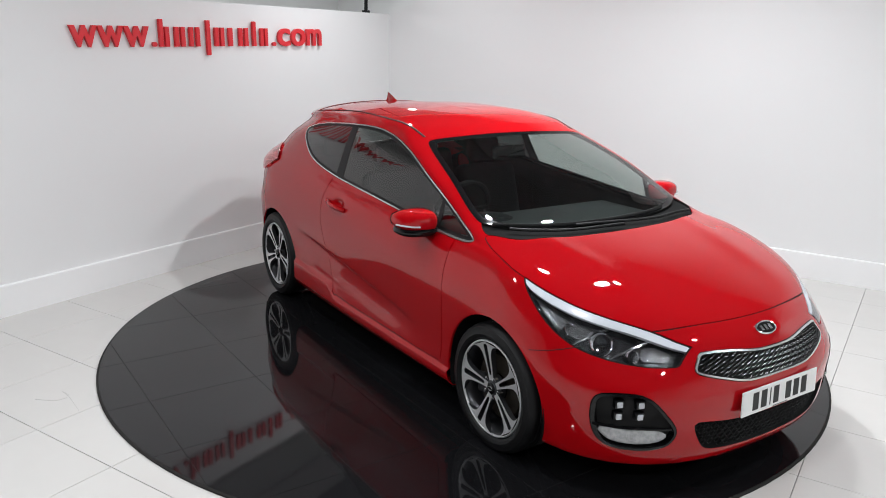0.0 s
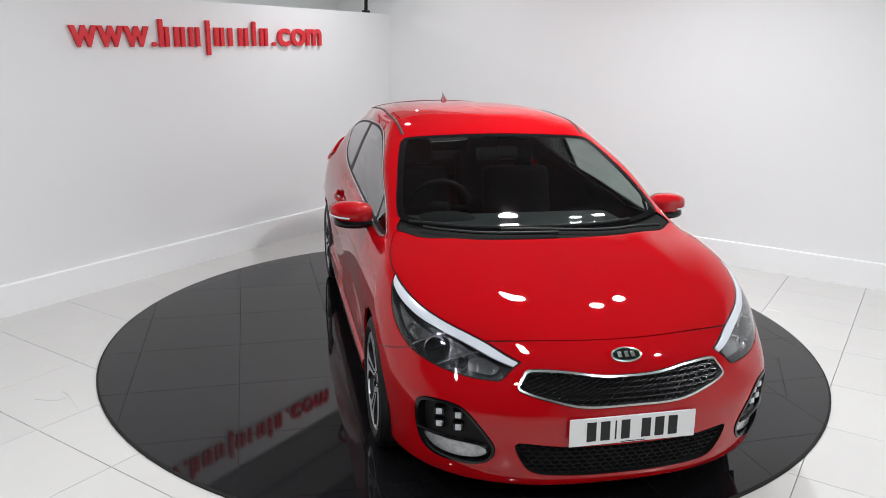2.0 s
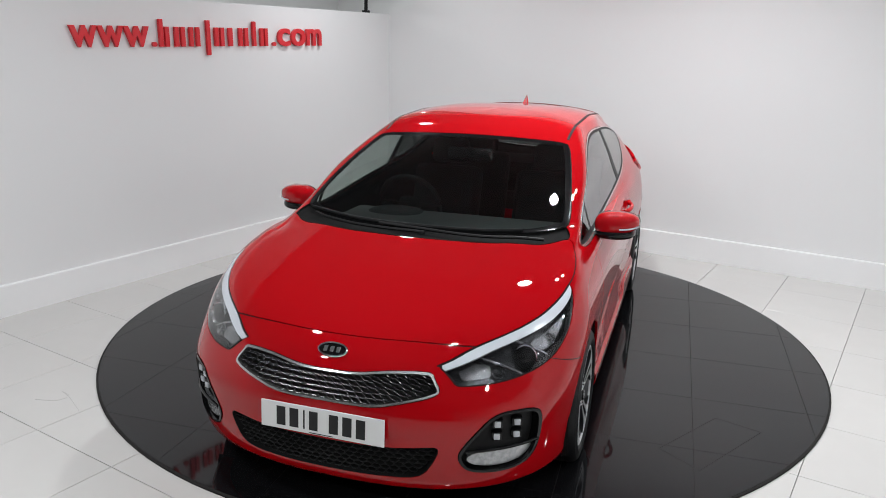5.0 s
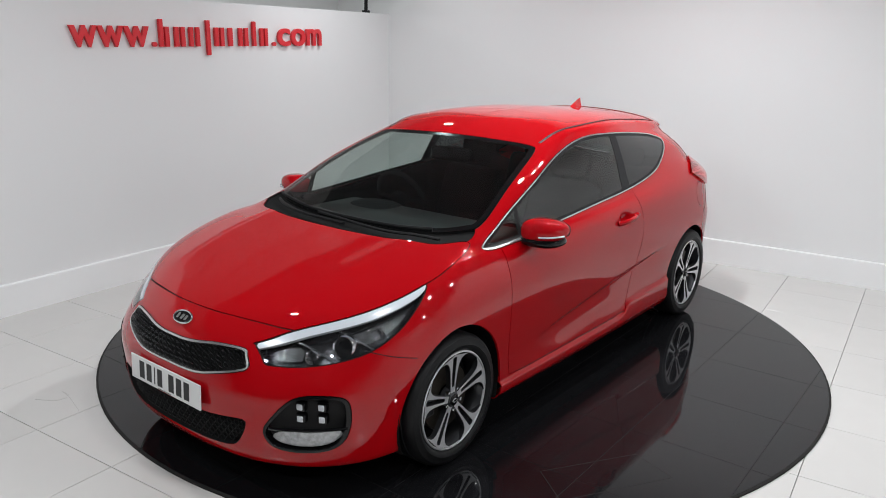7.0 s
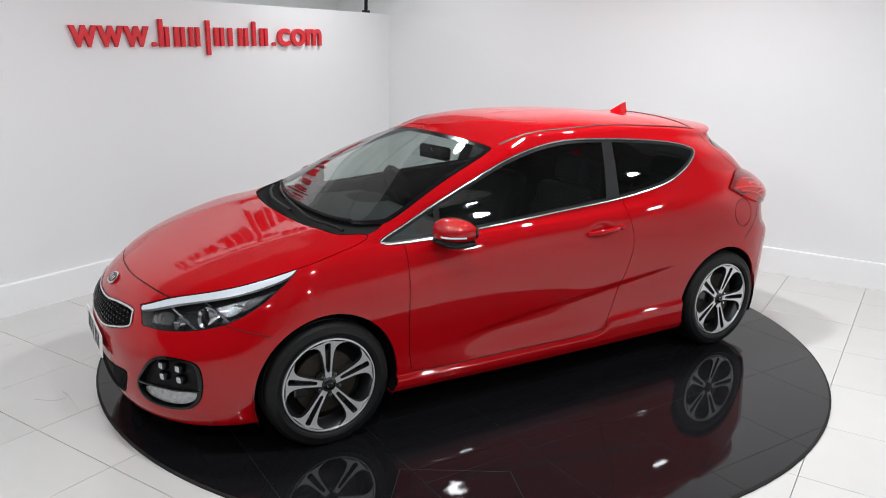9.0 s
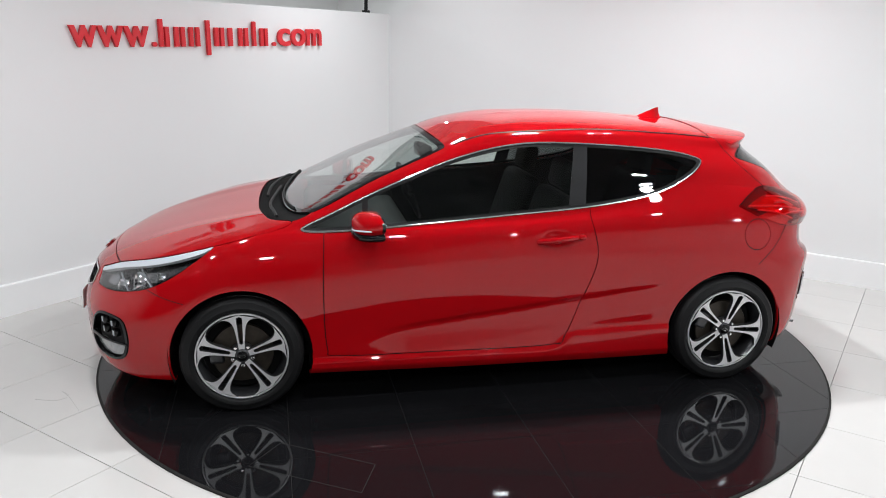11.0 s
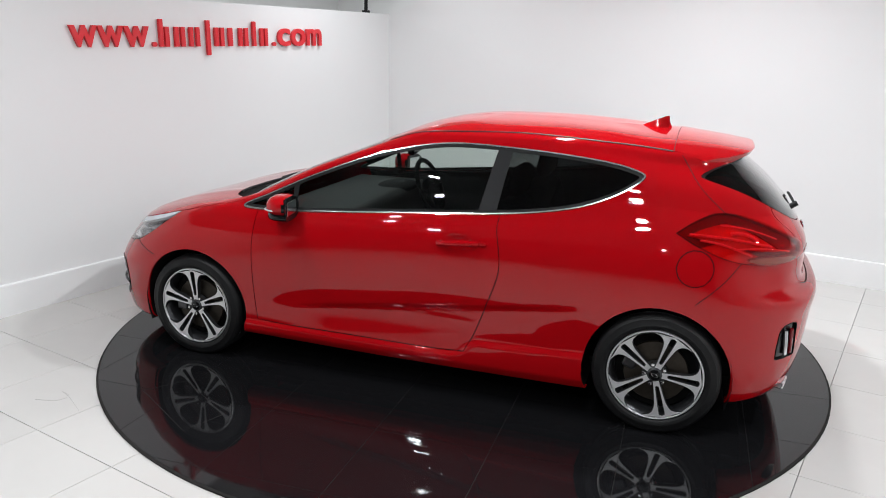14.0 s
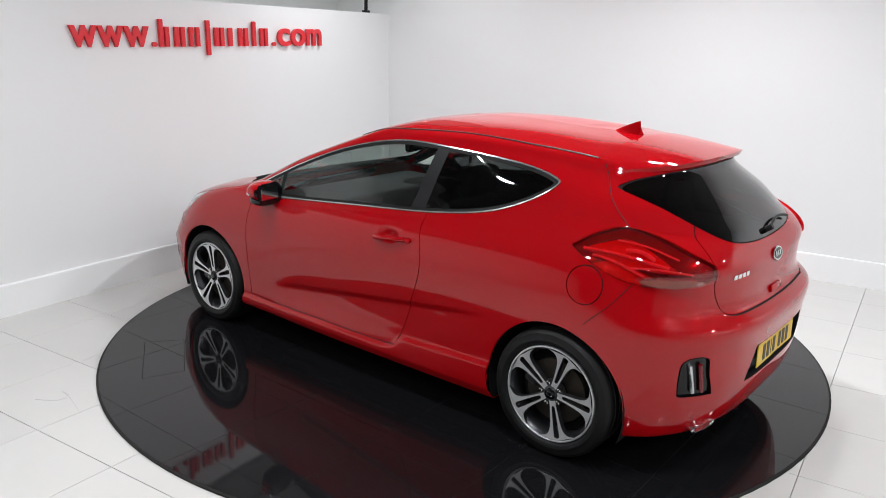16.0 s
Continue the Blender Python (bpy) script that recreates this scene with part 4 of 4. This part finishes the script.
# number plates with plain bars
def number_plate(m, mat, label):
    bm = bmesh.new()
    box(bm, -0.26, -0.0555, 0, 0.26, 0.0555, 0.006, 0.003)
    pl = part("number_plate", bm, mat, car, label)
    pl.matrix_basis = m
    for x, w in ((-0.172, 0.046), (-0.116, 0.046), (-0.073, 0.014), (-0.033, 0.044), (0.052, 0.046), (0.108, 0.046), (0.164, 0.046)):
        bm = bmesh.new()
        box(bm, x - w / 2 + 0.004, -0.0385, 0.0055, x + w / 2 - 0.004, 0.0385, 0.0072)
        part("plate_bar", bm, PLATE_INK, pl)
    bm = bmesh.new()
    box(bm, -0.05, -0.0515, 0.0055, 0.05, -0.0485, 0.0068)
    part("plate_bar", bm, CABIN_GREY, pl)
    return pl


number_plate(facing((2.204, 0, 0.437), (1, 0, 0.05)), PLATE_W, "white front number plate with dark bars")
number_plate(facing((-2.024, 0, 0.495), (-1, 0, 0.02)), PLATE_Y, "yellow rear number plate with dark bars")

# oval maker's badges
def badge(m, w, h):
    bm = bmesh.new()
    lathe(bm, [(0.0005, 0.006), (0.9, 0.006), (1.0, 0.0)], 40, "z")
    bmesh.ops.transform(bm, matrix=Matrix.Diagonal((w, h, 1, 1)), verts=bm.verts)
    b = part("badge", bm, GLOSS_BLACK, car, "oval black badge with chrome rim", smooth=True)
    b.matrix_basis = m
    bm = bmesh.new()
    tube(bm, [(w * math.cos(a), h * math.sin(a), 0.004) for a in np.linspace(0, 2 * math.pi, 40, endpoint=False)], 0.0042, 8, closed=True)
    part("badge_rim", bm, CHROME, b, smooth=True)
    for x0 in (-0.48, -0.02, 0.42):
        bm = bmesh.new()
        box(bm, w * (x0 - 0.13), -h * 0.42, 0.005, w * (x0 + 0.13), h * 0.42, 0.0085, 0.001)
        part("badge_bar", bm, CHROME, b)


p, n = on_end(0, 0.690)
badge(facing(p, n, lift=0.002), 0.060, 0.029)
p, n = on_end(0, 0.925, True)
badge(facing(p, n, lift=0.002), 0.058, 0.029)
for i in range(4):
    p, n = on_end(0.470 - i * 0.034, 0.905, True)
    bm = bmesh.new()
    box(bm, -0.012, -0.011, 0, 0.012, 0.011, 0.004, 0.0015)
    ob = part("model_badge_bar", bm, CHROME, car)
    ob.matrix_basis = facing(p, n, lift=0.001)

# door mirrors
def superball(bm, c, r, e, seg=28, rings=18):
    c, r = Vector(c), Vector(r)
    def f(v, p):
        return math.copysign(abs(v) ** p, v)
    grid = []
    for i in range(rings + 1):
        th = -math.pi / 2 + math.pi * i / rings
        row = []
        for j in range(seg):
            ph = 2 * math.pi * j / seg
            row.append(bm.verts.new((c.x + r.x * f(math.cos(th), e) * f(math.cos(ph), e), c.y + r.y * f(math.cos(th), e) * f(math.sin(ph), e), c.z + r.z * f(math.sin(th), e))))
        grid.append(row)
    for a, b in zip(grid, grid[1:]):
        for j in range(seg):
            bm.faces.new((a[j], a[(j + 1) % seg], b[(j + 1) % seg], b[j]))
    bmesh.ops.remove_doubles(bm, verts=bm.verts, dist=1e-5)
    bmesh.ops.recalc_face_normals(bm, faces=bm.faces)


for sgn, _ in SKY_SIDES:
    bm = bmesh.new()
    superball(bm, (0, 0, 0), (0.085, 0.112, 0.066), 0.80)
    for v in bm.verts:                                  # blunt rear face, tapered outer tip, low flat chin
        k = (v.co.y * sgn + 0.112) / 0.224
        v.co.z *= 1.05 - 0.30 * k
        v.co.x = max(v.co.x, -0.045) - 0.035 * k * k
        v.co.z += 0.012 * k
    bezel = bm.copy()
    bmesh.ops.delete(bezel, geom=[f for f in bezel.faces if f.normal.x > -0.30], context="FACES")
    bmesh.ops.transform(bezel, matrix=Matrix.Translation((-0.004, 0, 0)) @ Matrix.Diagonal((1, 1.02, 1.02, 1)), verts=bezel.verts)
    bmesh.ops.solidify(bezel, geom=bezel.faces[:], thickness=0.003)
    mir = part("door_mirror", bm, PAINT, car, "red door mirror with black foot", smooth=True)
    mir.matrix_basis = pose(0.695, sgn * 0.910, 0.968, 0, 0, 0)
    bm = bmesh.new()
    superball(bm, (0, 0, 0), (0.086, 0.100, 0.030), 0.75)
    for v in bm.verts:
        v.co.x = max(v.co.x, -0.046) - 0.035 * ((v.co.y * sgn + 0.1) / 0.2) ** 2
    lowp = part("mirror_base", bm, GLOSS_BLACK, mir, "gloss black mirror underside", smooth=True)
    lowp.matrix_basis = pose(-0.001, -sgn * 0.006, -0.044)
    bm = bmesh.new()
    tube(bm, [(0.0, -sgn * 0.05, -0.055), (0.015, -sgn * 0.10, -0.06), (0.03, -sgn * 0.150, -0.055)], 0.028, 10, flat=0.7)
    part("mirror_foot", bm, MATT_BLACK, mir, smooth=True)
    bm = bmesh.new()
    box(bm, -0.001, -0.068, -0.036, 0.002, 0.068, 0.036, 0.001)
    gl = part("mirror_glass", bm, CHROME, mir, "mirror glass")
    gl.matrix_basis = pose(-0.064, 0, 0, 0, 0, sgn * 10)
    part("mirror_bezel", bezel, GLOSS_BLACK, mir, "black mirror bezel", smooth=True)
    bm = bmesh.new()
    tube(bm, [(0.076 - 0.05 * t * t - 0.035 * t ** 4, sgn * (0.02 + 0.090 * t), -0.010 + 0.006 * t) for t in np.linspace(0, 1.0, 8)], 0.0045, 8)
    part("indicator", bm, DRL, mir, "clear indicator strip", smooth=True)

    # door handle with its cup
    (pa, na), (pb, nb) = on_side(-0.198, 0.850, sgn), on_side(-0.412, 0.866, sgn)
    bm = bmesh.new()
    pts = [pa.lerp(pb, t) + na.lerp(nb, t) * (0.002 + 0.034 * math.sin(math.pi * t) ** 0.55) for t in np.linspace(0, 1, 19)]
    tube(bm, pts, 0.0125, 12, flat=1.15)
    part("door_handle", bm, PAINT, door_parts[sgn], "body-coloured pull handle", smooth=True)
    p, n = on_side(-0.440, 0.868, sgn)
    bm = bmesh.new()
    superball(bm, (0, 0, 0), (0.022, 0.015, 0.012), 0.9, 20, 12)
    cap = part("lock_cap", bm, PAINT, door_parts[sgn], "body-coloured lock cap", smooth=True)
    cap.matrix_basis = facing(p, n, lift=0.006)

    # rear vent light strips
    for k, (y, mat, nm) in enumerate(((0.722, LENS_SILVER, "reverse_strip"), (0.685, DEEP_RED, "fog_strip"))):
        bm = bmesh.new()
        pts = [on_end(sgn * (y - 0.03 * (0.57 - z) / 0.14), z, True) for z in np.linspace(0.565, 0.435, 6)]
        tube(bm, [p + n * 0.001 for p, n in pts], 0.010, 8)
        part(nm, bm, mat, vent_parts[sgn], smooth=True)

# pale tubes that put bright reflection streaks inside the tail lights
for sgn, _ in SKY_SIDES:
    for x0, z0, x1, z1, r in ((-1.42, 1.005, -1.78, 0.968, 0.0070), (-1.47, 0.985, -1.70, 0.930, 0.0060), (-1.55, 1.050, -1.80, 0.996, 0.0045), (-1.62, 0.955, -1.86, 0.945, 0.0045), (-1.60, 1.018, -1.72, 0.992, 0.0090)):
        bm = bmesh.new()
        pts = [on_side(x0 + (x1 - x0) * t, z0 + (z1 - z0) * t + 0.012 * math.sin(math.pi * t), sgn) for t in np.linspace(0, 1, 8)]
        tube(bm, [p + n * 0.004 for p, n in pts], r, 6)
        part("light_pipe", bm, STREAK, tail_parts[sgn], "pale pink streak standing in for a lamp reflection", smooth=True)

# wipers
for pts in ([(0.62, 1.135), (0.30, 1.175), (0.02, 1.150), (-0.22, 1.120)], [(0.05, 1.195), (-0.25, 1.180), (-0.48, 1.125), (-0.60, 1.065)]):
    bm = bmesh.new()
    ys = np.linspace(0, 1, 14)
    P = hermite(np.linspace(0, 1, 4), np.array([(b, a) for a, b in pts]), ys)
    line = []
    for i, (x, y) in enumerate(P):
        p, n = on_top(x, y)
        line.append(p + n * 0.011)
    tube(bm, line, 0.008, 8)
    wp = part("wiper", bm, MATT_BLACK, car, "black windscreen wiper", smooth=True)
    bm = bmesh.new()
    line = []
    for t in np.linspace(0, 1, 14):
        y = pts[0][0] - 0.12 + (pts[-1][0] - 0.06 - pts[0][0] + 0.12) * t
        x = 1.115 - 0.24 * y * y - 0.012
        p, n = on_top(x, y)
        line.append(p + n * 0.006)
    tube(bm, line, 0.006, 6, flat=1.6)
    part("wiper_blade", bm, MATT_BLACK, wp, smooth=True)
bm = bmesh.new()
line = [on_end(y, 1.035 + 0.02 * math.sin(3 * t), True) for t, y in zip(np.linspace(0, 1, 10), np.linspace(-0.02, -0.30, 10))]
tube(bm, [p + n * 0.018 for p, n in line], 0.007, 8)
p, n = on_end(0.0, 1.03, True)
tube(bm, [p, p + n * 0.032], 0.015, 12)
part("rear_wiper", bm, MATT_BLACK, car, "black rear wiper arm", smooth=True)

# roof aerial fin
bm = bmesh.new()
fin = [(0.095, 0.0, 0.028), (0.055, 0.018, 0.024), (0.01, 0.038, 0.018), (-0.030, 0.054, 0.010), (-0.050, 0.058, 0.005), (-0.052, 0.030, 0.014), (-0.066, 0.0, 0.028)]
n = len(fin)
left, right, top = [], [], []
for x, h, w in fin:
    left.append(bm.verts.new((x, w, -0.014)))
    right.append(bm.verts.new((x, -w, -0.014)))
    top.append(bm.verts.new((x, 0, h)))
for i in range(n - 1):
    bm.faces.new((left[i], left[i + 1], top[i + 1], top[i]))
    bm.faces.new((right[i + 1], right[i], top[i], top[i + 1]))
bmesh.ops.recalc_face_normals(bm, faces=bm.faces)
p, _ = on_top(-1.19, 0)
aer = part("aerial_fin", bm, PAINT, car, "red shark fin aerial", smooth=True)
aer.matrix_basis = pose(-1.19, 0, p.z + 0.004)

# roof spoiler
bm = bmesh.new()
NU, NV = 30, 12
gt, gb, SPOILER_EDGE = [], [], []
for i in range(NU + 1):
    y = -0.535 + 1.07 * i / NU
    k = abs(y) / 0.535
    tip = -1.690 + 0.24 * k ** 4
    p, _ = on_top(-1.305, y)
    edge_z = TREE.ray_cast(Vector((tip, y, 3)), Vector((0, 0, -1)))[0]
    ztip = 1.350 + ((edge_z.z if edge_z is not None else 1.3) + 0.012 - 1.350) * k ** 5
    rt, rb = [], []
    for j in range(NV + 1):
        t = j / NV
        x = -1.305 + (tip + 1.305) * t
        z = p.z + 0.004 + (ztip - p.z) * (0.75 * t + 0.25 * t * t)
        rt.append(bm.verts.new((x, y, z)))
        fin_k = max(0.0, (k - 0.55) / 0.45) ** 2
        zb = z - 0.012 - 0.024 * math.sin(math.pi * min(t, 0.85)) - 0.075 * fin_k * (1 - t)
        rb.append(bm.verts.new((x + 0.012 * t, y, zb)))
    SPOILER_EDGE.append(Vector((-1.305, y, p.z + 0.004)))
    gt.append(rt)
    gb.append(rb)
for i in range(NU):
    for j in range(NV):
        bm.faces.new((gt[i][j], gt[i][j + 1], gt[i + 1][j + 1], gt[i + 1][j]))
        bm.faces.new((gb[i][j], gb[i + 1][j], gb[i + 1][j + 1], gb[i][j + 1]))
    bm.faces.new((gt[i][NV], gb[i][NV], gb[i + 1][NV], gt[i + 1][NV]))
    bm.faces.new((gt[i][0], gt[i + 1][0], gb[i + 1][0], gb[i][0]))
for i in (0, NU):
    for j in range(NV):
        bm.faces.new((gt[i][j], gb[i][j], gb[i][j + 1], gt[i][j + 1]))
bmesh.ops.recalc_face_normals(bm, faces=bm.faces)
spo = part("roof_spoiler", bm, PAINT, car, "red roof spoiler over the rear window", smooth=True)
bm = bmesh.new()
tube(bm, [v + Vector((0.002, 0, -0.0035)) for v in SPOILER_EDGE], 0.0022, 6)
part("shut_line", bm, SEAM, spo, "dark line along the spoiler front")

# tailgate handle, exhaust
p, n = on_end(0, 0.765, True)
bm = bmesh.new()
box(bm, -0.07, -0.016, -0.004, 0.07, 0.016, 0.012, 0.006)
ob = part("tailgate_handle", bm, PAINT, car, smooth=True)
ob.matrix_basis = facing(p, n)
bm = bmesh.new()
lathe(bm, [(0.020, -0.10), (0.034, -0.10), (0.036, 0.0), (0.033, 0.004), (0.030, 0.0), (0.029, -0.08)], 28, "z")
bmesh.ops.transform(bm, matrix=Matrix.Diagonal((2.3, 0.50, 1, 1)), verts=bm.verts)
ob = part("exhaust_tip", bm, CHROME, car, "chrome oval exhaust tip", smooth=True)
ob.matrix_basis = facing((-1.935, 0.595, 0.250), (-1, 0.22, -0.05))

# black strips along the roof sides
for sgn, _ in SKY_SIDES:
    bm = bmesh.new()
    pts = []
    for x in np.linspace(0.20, -1.30, 30):
        p, n = on_top(x, sgn * (0.560 - 0.030 * max(0.0, (-x - 0.4)) - 0.02 * max(0.0, x)))
        pts.append(p - n * 0.001)
    tube(bm, pts, 0.0095, 8, flat=0.4)
    part("roof_strip", bm, PILLAR, car, "black roof gutter strip", smooth=True)

# ---- cabin ----
bm = bmesh.new()
box(bm, 0.42, -0.66, 0.60, 0.98, 0.66, 0.90, 0.06, 4)
dash = part("dashboard", bm, CABIN_GREY, car, "dark grey dashboard", smooth=True)
bm = bmesh.new()
superball(bm, (0.54, -0.36, 0.885), (0.13, 0.17, 0.035), 0.8, 20, 10)
part("instrument_hood", bm, INTERIOR, dash, smooth=True)
bm = bmesh.new()
box(bm, -0.05, -0.12, 0.30, 0.60, 0.12, 0.62, 0.03)
part("centre_console", bm, CABIN_GREY, car)
bm = bmesh.new()
tube(bm, [(0.0, 0.185 * math.cos(a), 0.185 * math.sin(a)) for a in np.linspace(0, 2 * math.pi, 36, endpoint=False)], 0.016, 8, closed=True)
superball(bm, (0.015, 0, 0), (0.03, 0.07, 0.055), 0.8, 14, 8)
for a in (0, math.pi, -math.pi / 2):
    tube(bm, [(0.01, 0, 0), (0.0, 0.18 * math.cos(a), 0.18 * math.sin(a))], 0.014, 6)
ob = part("steering_wheel", bm, INTERIOR, car, "black steering wheel", smooth=True)
ob.matrix_basis = pose(0.30, -0.36, 0.90, 0, 22, 0)
for y in (0.36, -0.36):
    for x0, nm in ((-0.28, "front_seat"), (-1.10, "rear_seat")):
        bm = bmesh.new()
        box(bm, x0 - 0.02, y - 0.25, 0.34, x0 + 0.48, y + 0.25, 0.52, 0.05, 3)
        seat = part(nm, bm, INTERIOR, car, "black cloth car seat", smooth=True)
        bm = bmesh.new()
        box(bm, -0.07, y - 0.24, 0.0, 0.07, y + 0.24, 0.60, 0.055, 3)
        b = part("seat_back", bm, INTERIOR, seat, smooth=True)
        b.matrix_basis = pose(x0 - 0.02, 0, 0.45, 0, -18, 0)
        bm = bmesh.new()
        box(bm, -0.045, y - 0.13, 0.0, 0.045, y + 0.13, 0.17, 0.04, 3)
        b = part("headrest", bm, INTERIOR, seat, smooth=True)
        b.matrix_basis = pose(x0 - 0.20, 0, 1.04 if nm == "front_seat" else 0.98, 0, -12, 0)
bm = bmesh.new()
box(bm, -1.75, -0.62, 0.28, 0.95, 0.62, 0.33)
part("cabin_floor", bm, INTERIOR, car)
bm = bmesh.new()
box(bm, -1.84, -0.56, 0.925, -1.30, 0.56, 0.945, 0.006)
part("parcel_shelf", bm, INTERIOR, car, "black parcel shelf")
bm = bmesh.new()
box(bm, -0.02, -0.11, -0.032, 0.02, 0.11, 0.032, 0.014, 3)
bmesh.ops.transform(bm, matrix=Matrix.Diagonal((1.1, 1.2, 1.25, 1)), verts=bm.verts)
tube(bm, [(0.01, 0, 0.01), (0.035, 0, 0.045)], 0.012, 8)
ob = part("rear_view_mirror", bm, GLOSS_BLACK, car, "black inside mirror", smooth=True)
ob.matrix_basis = pose(0.27, 0, 1.215, 0, 0, 8)

# ---- floor tiles and turntable tiles ----
TILE_ME = tile_mesh("tile", PITCH - JOINT)
CUT_ME = tile_mesh("cut_tile", PITCH - JOINT, 0.229)
SEAM_L, SEAM_R = 0.196, 0.428          # a row of cut tiles joins the two layings
for j in range(-8, 5):
    for u, dv, me in [(SEAM_L - (i + 0.5) * PITCH, 0.0, TILE_ME) for i in range(5)] + [((SEAM_L + SEAM_R) / 2, -0.03, CUT_ME)] + [(SEAM_R + (i + 0.5) * PITCH, -0.06, TILE_ME) for i in range(8)]:
        v = dv + (j + 0.5) * PITCH
        if (ROOM @ Vector((u, v, 0))).length < TABLE_R - 0.45:
            continue
        ob = new("tile", me)
        ob.parent = floor
        ob.matrix_basis = Matrix.Translation((u, v, -0.012))
bm = bmesh.new()
box(bm, SEAM_R + 8 * PITCH, -9, -0.022, 7.5, WALL_V, -0.0125)
box(bm, WALL_U, -9, -0.022, SEAM_R + 8 * PITCH - 0.003, -8 * PITCH - 0.065, -0.0125)
part("floor_rest", bm, TILE, floor)

# black tiles of the turntable, clipped to its round edge
TP, TY = 0.58, 0.31
for i in range(-4, 4):
    for j in range(-5, 4):
        x0, y0 = i * TP + 0.0013, TY + j * TP + 0.0013
        x1, y1 = x0 + TP - 0.0026, y0 + TP - 0.0026
        R = TABLE_R - 0.012
        pts = []
        for k in range(64):
            e, t = divmod(k, 16)
            t /= 16
            c = [(x0 + (x1 - x0) * t, y0), (x1, y0 + (y1 - y0) * t), (x1 - (x1 - x0) * t, y1), (x0, y1 - (y1 - y0) * t)][e]
            pts.append(c)
        inside = [math.hypot(*c) < R for c in pts]
        if not any(inside):
            continue
        out = []
        for a, b, ia, ib in zip(pts, pts[1:] + pts[:1], inside, inside[1:] + inside[:1]):
            if ia:
                out.append(a)
            if ia != ib:
                lo, hi = 0.0, 1.0
                for _ in range(30):
                    md = (lo + hi) / 2
                    if (math.hypot(a[0] + (b[0] - a[0]) * md, a[1] + (b[1] - a[1]) * md) < R) == ia:
                        lo = md
                    else:
                        hi = md
                out.append((a[0] + (b[0] - a[0]) * lo, a[1] + (b[1] - a[1]) * lo))
                if ia:                                   # follow the round edge to the next entry
                    out.append(None)
        ring_out = []
        n = len(out)
        for k, c in enumerate(out):
            if c is None:
                a, b = out[k - 1], out[(k + 1) % n]
                t0, t1 = math.atan2(a[1], a[0]), math.atan2(b[1], b[0])
                d = (t1 - t0 + math.pi) % (2 * math.pi) - math.pi
                ring_out += [(R * math.cos(t0 + d * s / 10), R * math.sin(t0 + d * s / 10)) for s in range(1, 10)]
            else:
                ring_out.append(c)
        bm = bmesh.new()
        prism(bm, ring_out, 0.0045, m=Matrix.Translation((0, 0, -0.0045)))
        part("black_tile", bm, BLACK_TILE, turntable, m=pose(0, 0, 0, 0, 0, 1.5))
# thin outline of the access hatch
bm = bmesh.new()
HATCH = [(1.165, 1.345), (1.305, 1.530), (0.825, 1.820), (0.745, 1.605)]
for (ax0, ay0), (bx0, by0) in zip(HATCH, HATCH[1:] + HATCH[:1]):
    tube(bm, [(ax0, ay0, 0.0), (bx0, by0, 0.0)], 0.0017, 6, flat=0.3)
part("access_hatch_joint", bm, BLACK_JOINT, turntable, "thin dark joint round an access hatch")

# a faint scribbled scratch on one tile
bm = bmesh.new()
P = hermite(np.linspace(0, 1, 6), np.array([(-2.231, -1.191), (-2.114, -1.195), (-2.075, -1.140), (-2.135, -1.092), (-2.06, -1.16), (-1.945, -1.296)]), np.linspace(0, 1, 30))
tube(bm, [(x, y, -0.0118) for x, y in P], 0.0012, 5)
tagged(part("floor_scratch", bm, GROUT), "thin grey scribbled scratch on a floor tile", "scratch")


def motions():
    """The turntable and the car on it turn together, steadily."""
    turns = [(0.0, -55.15), (2.0, -75.5), (4.0, -96.15), (6.5, -121.9), (9.0, -147.3), (11.5, -172.1), (14.0, -197.5), (16.0, -218.0)]
    rows = [(float(t), float(np.interp(t, [a for a, _ in turns], [b for _, b in turns]))) for t in np.arange(0, 16.01, 1.0)]
    walk(turntable, [(t, pose(0, 0, 0, 0, 0, a)) for t, a in rows])
    walk(car, [(t, pose(0, 0, 0, 0, 0, a) @ pose(0.023, 0.115, 0)) for t, a in rows])


motions()
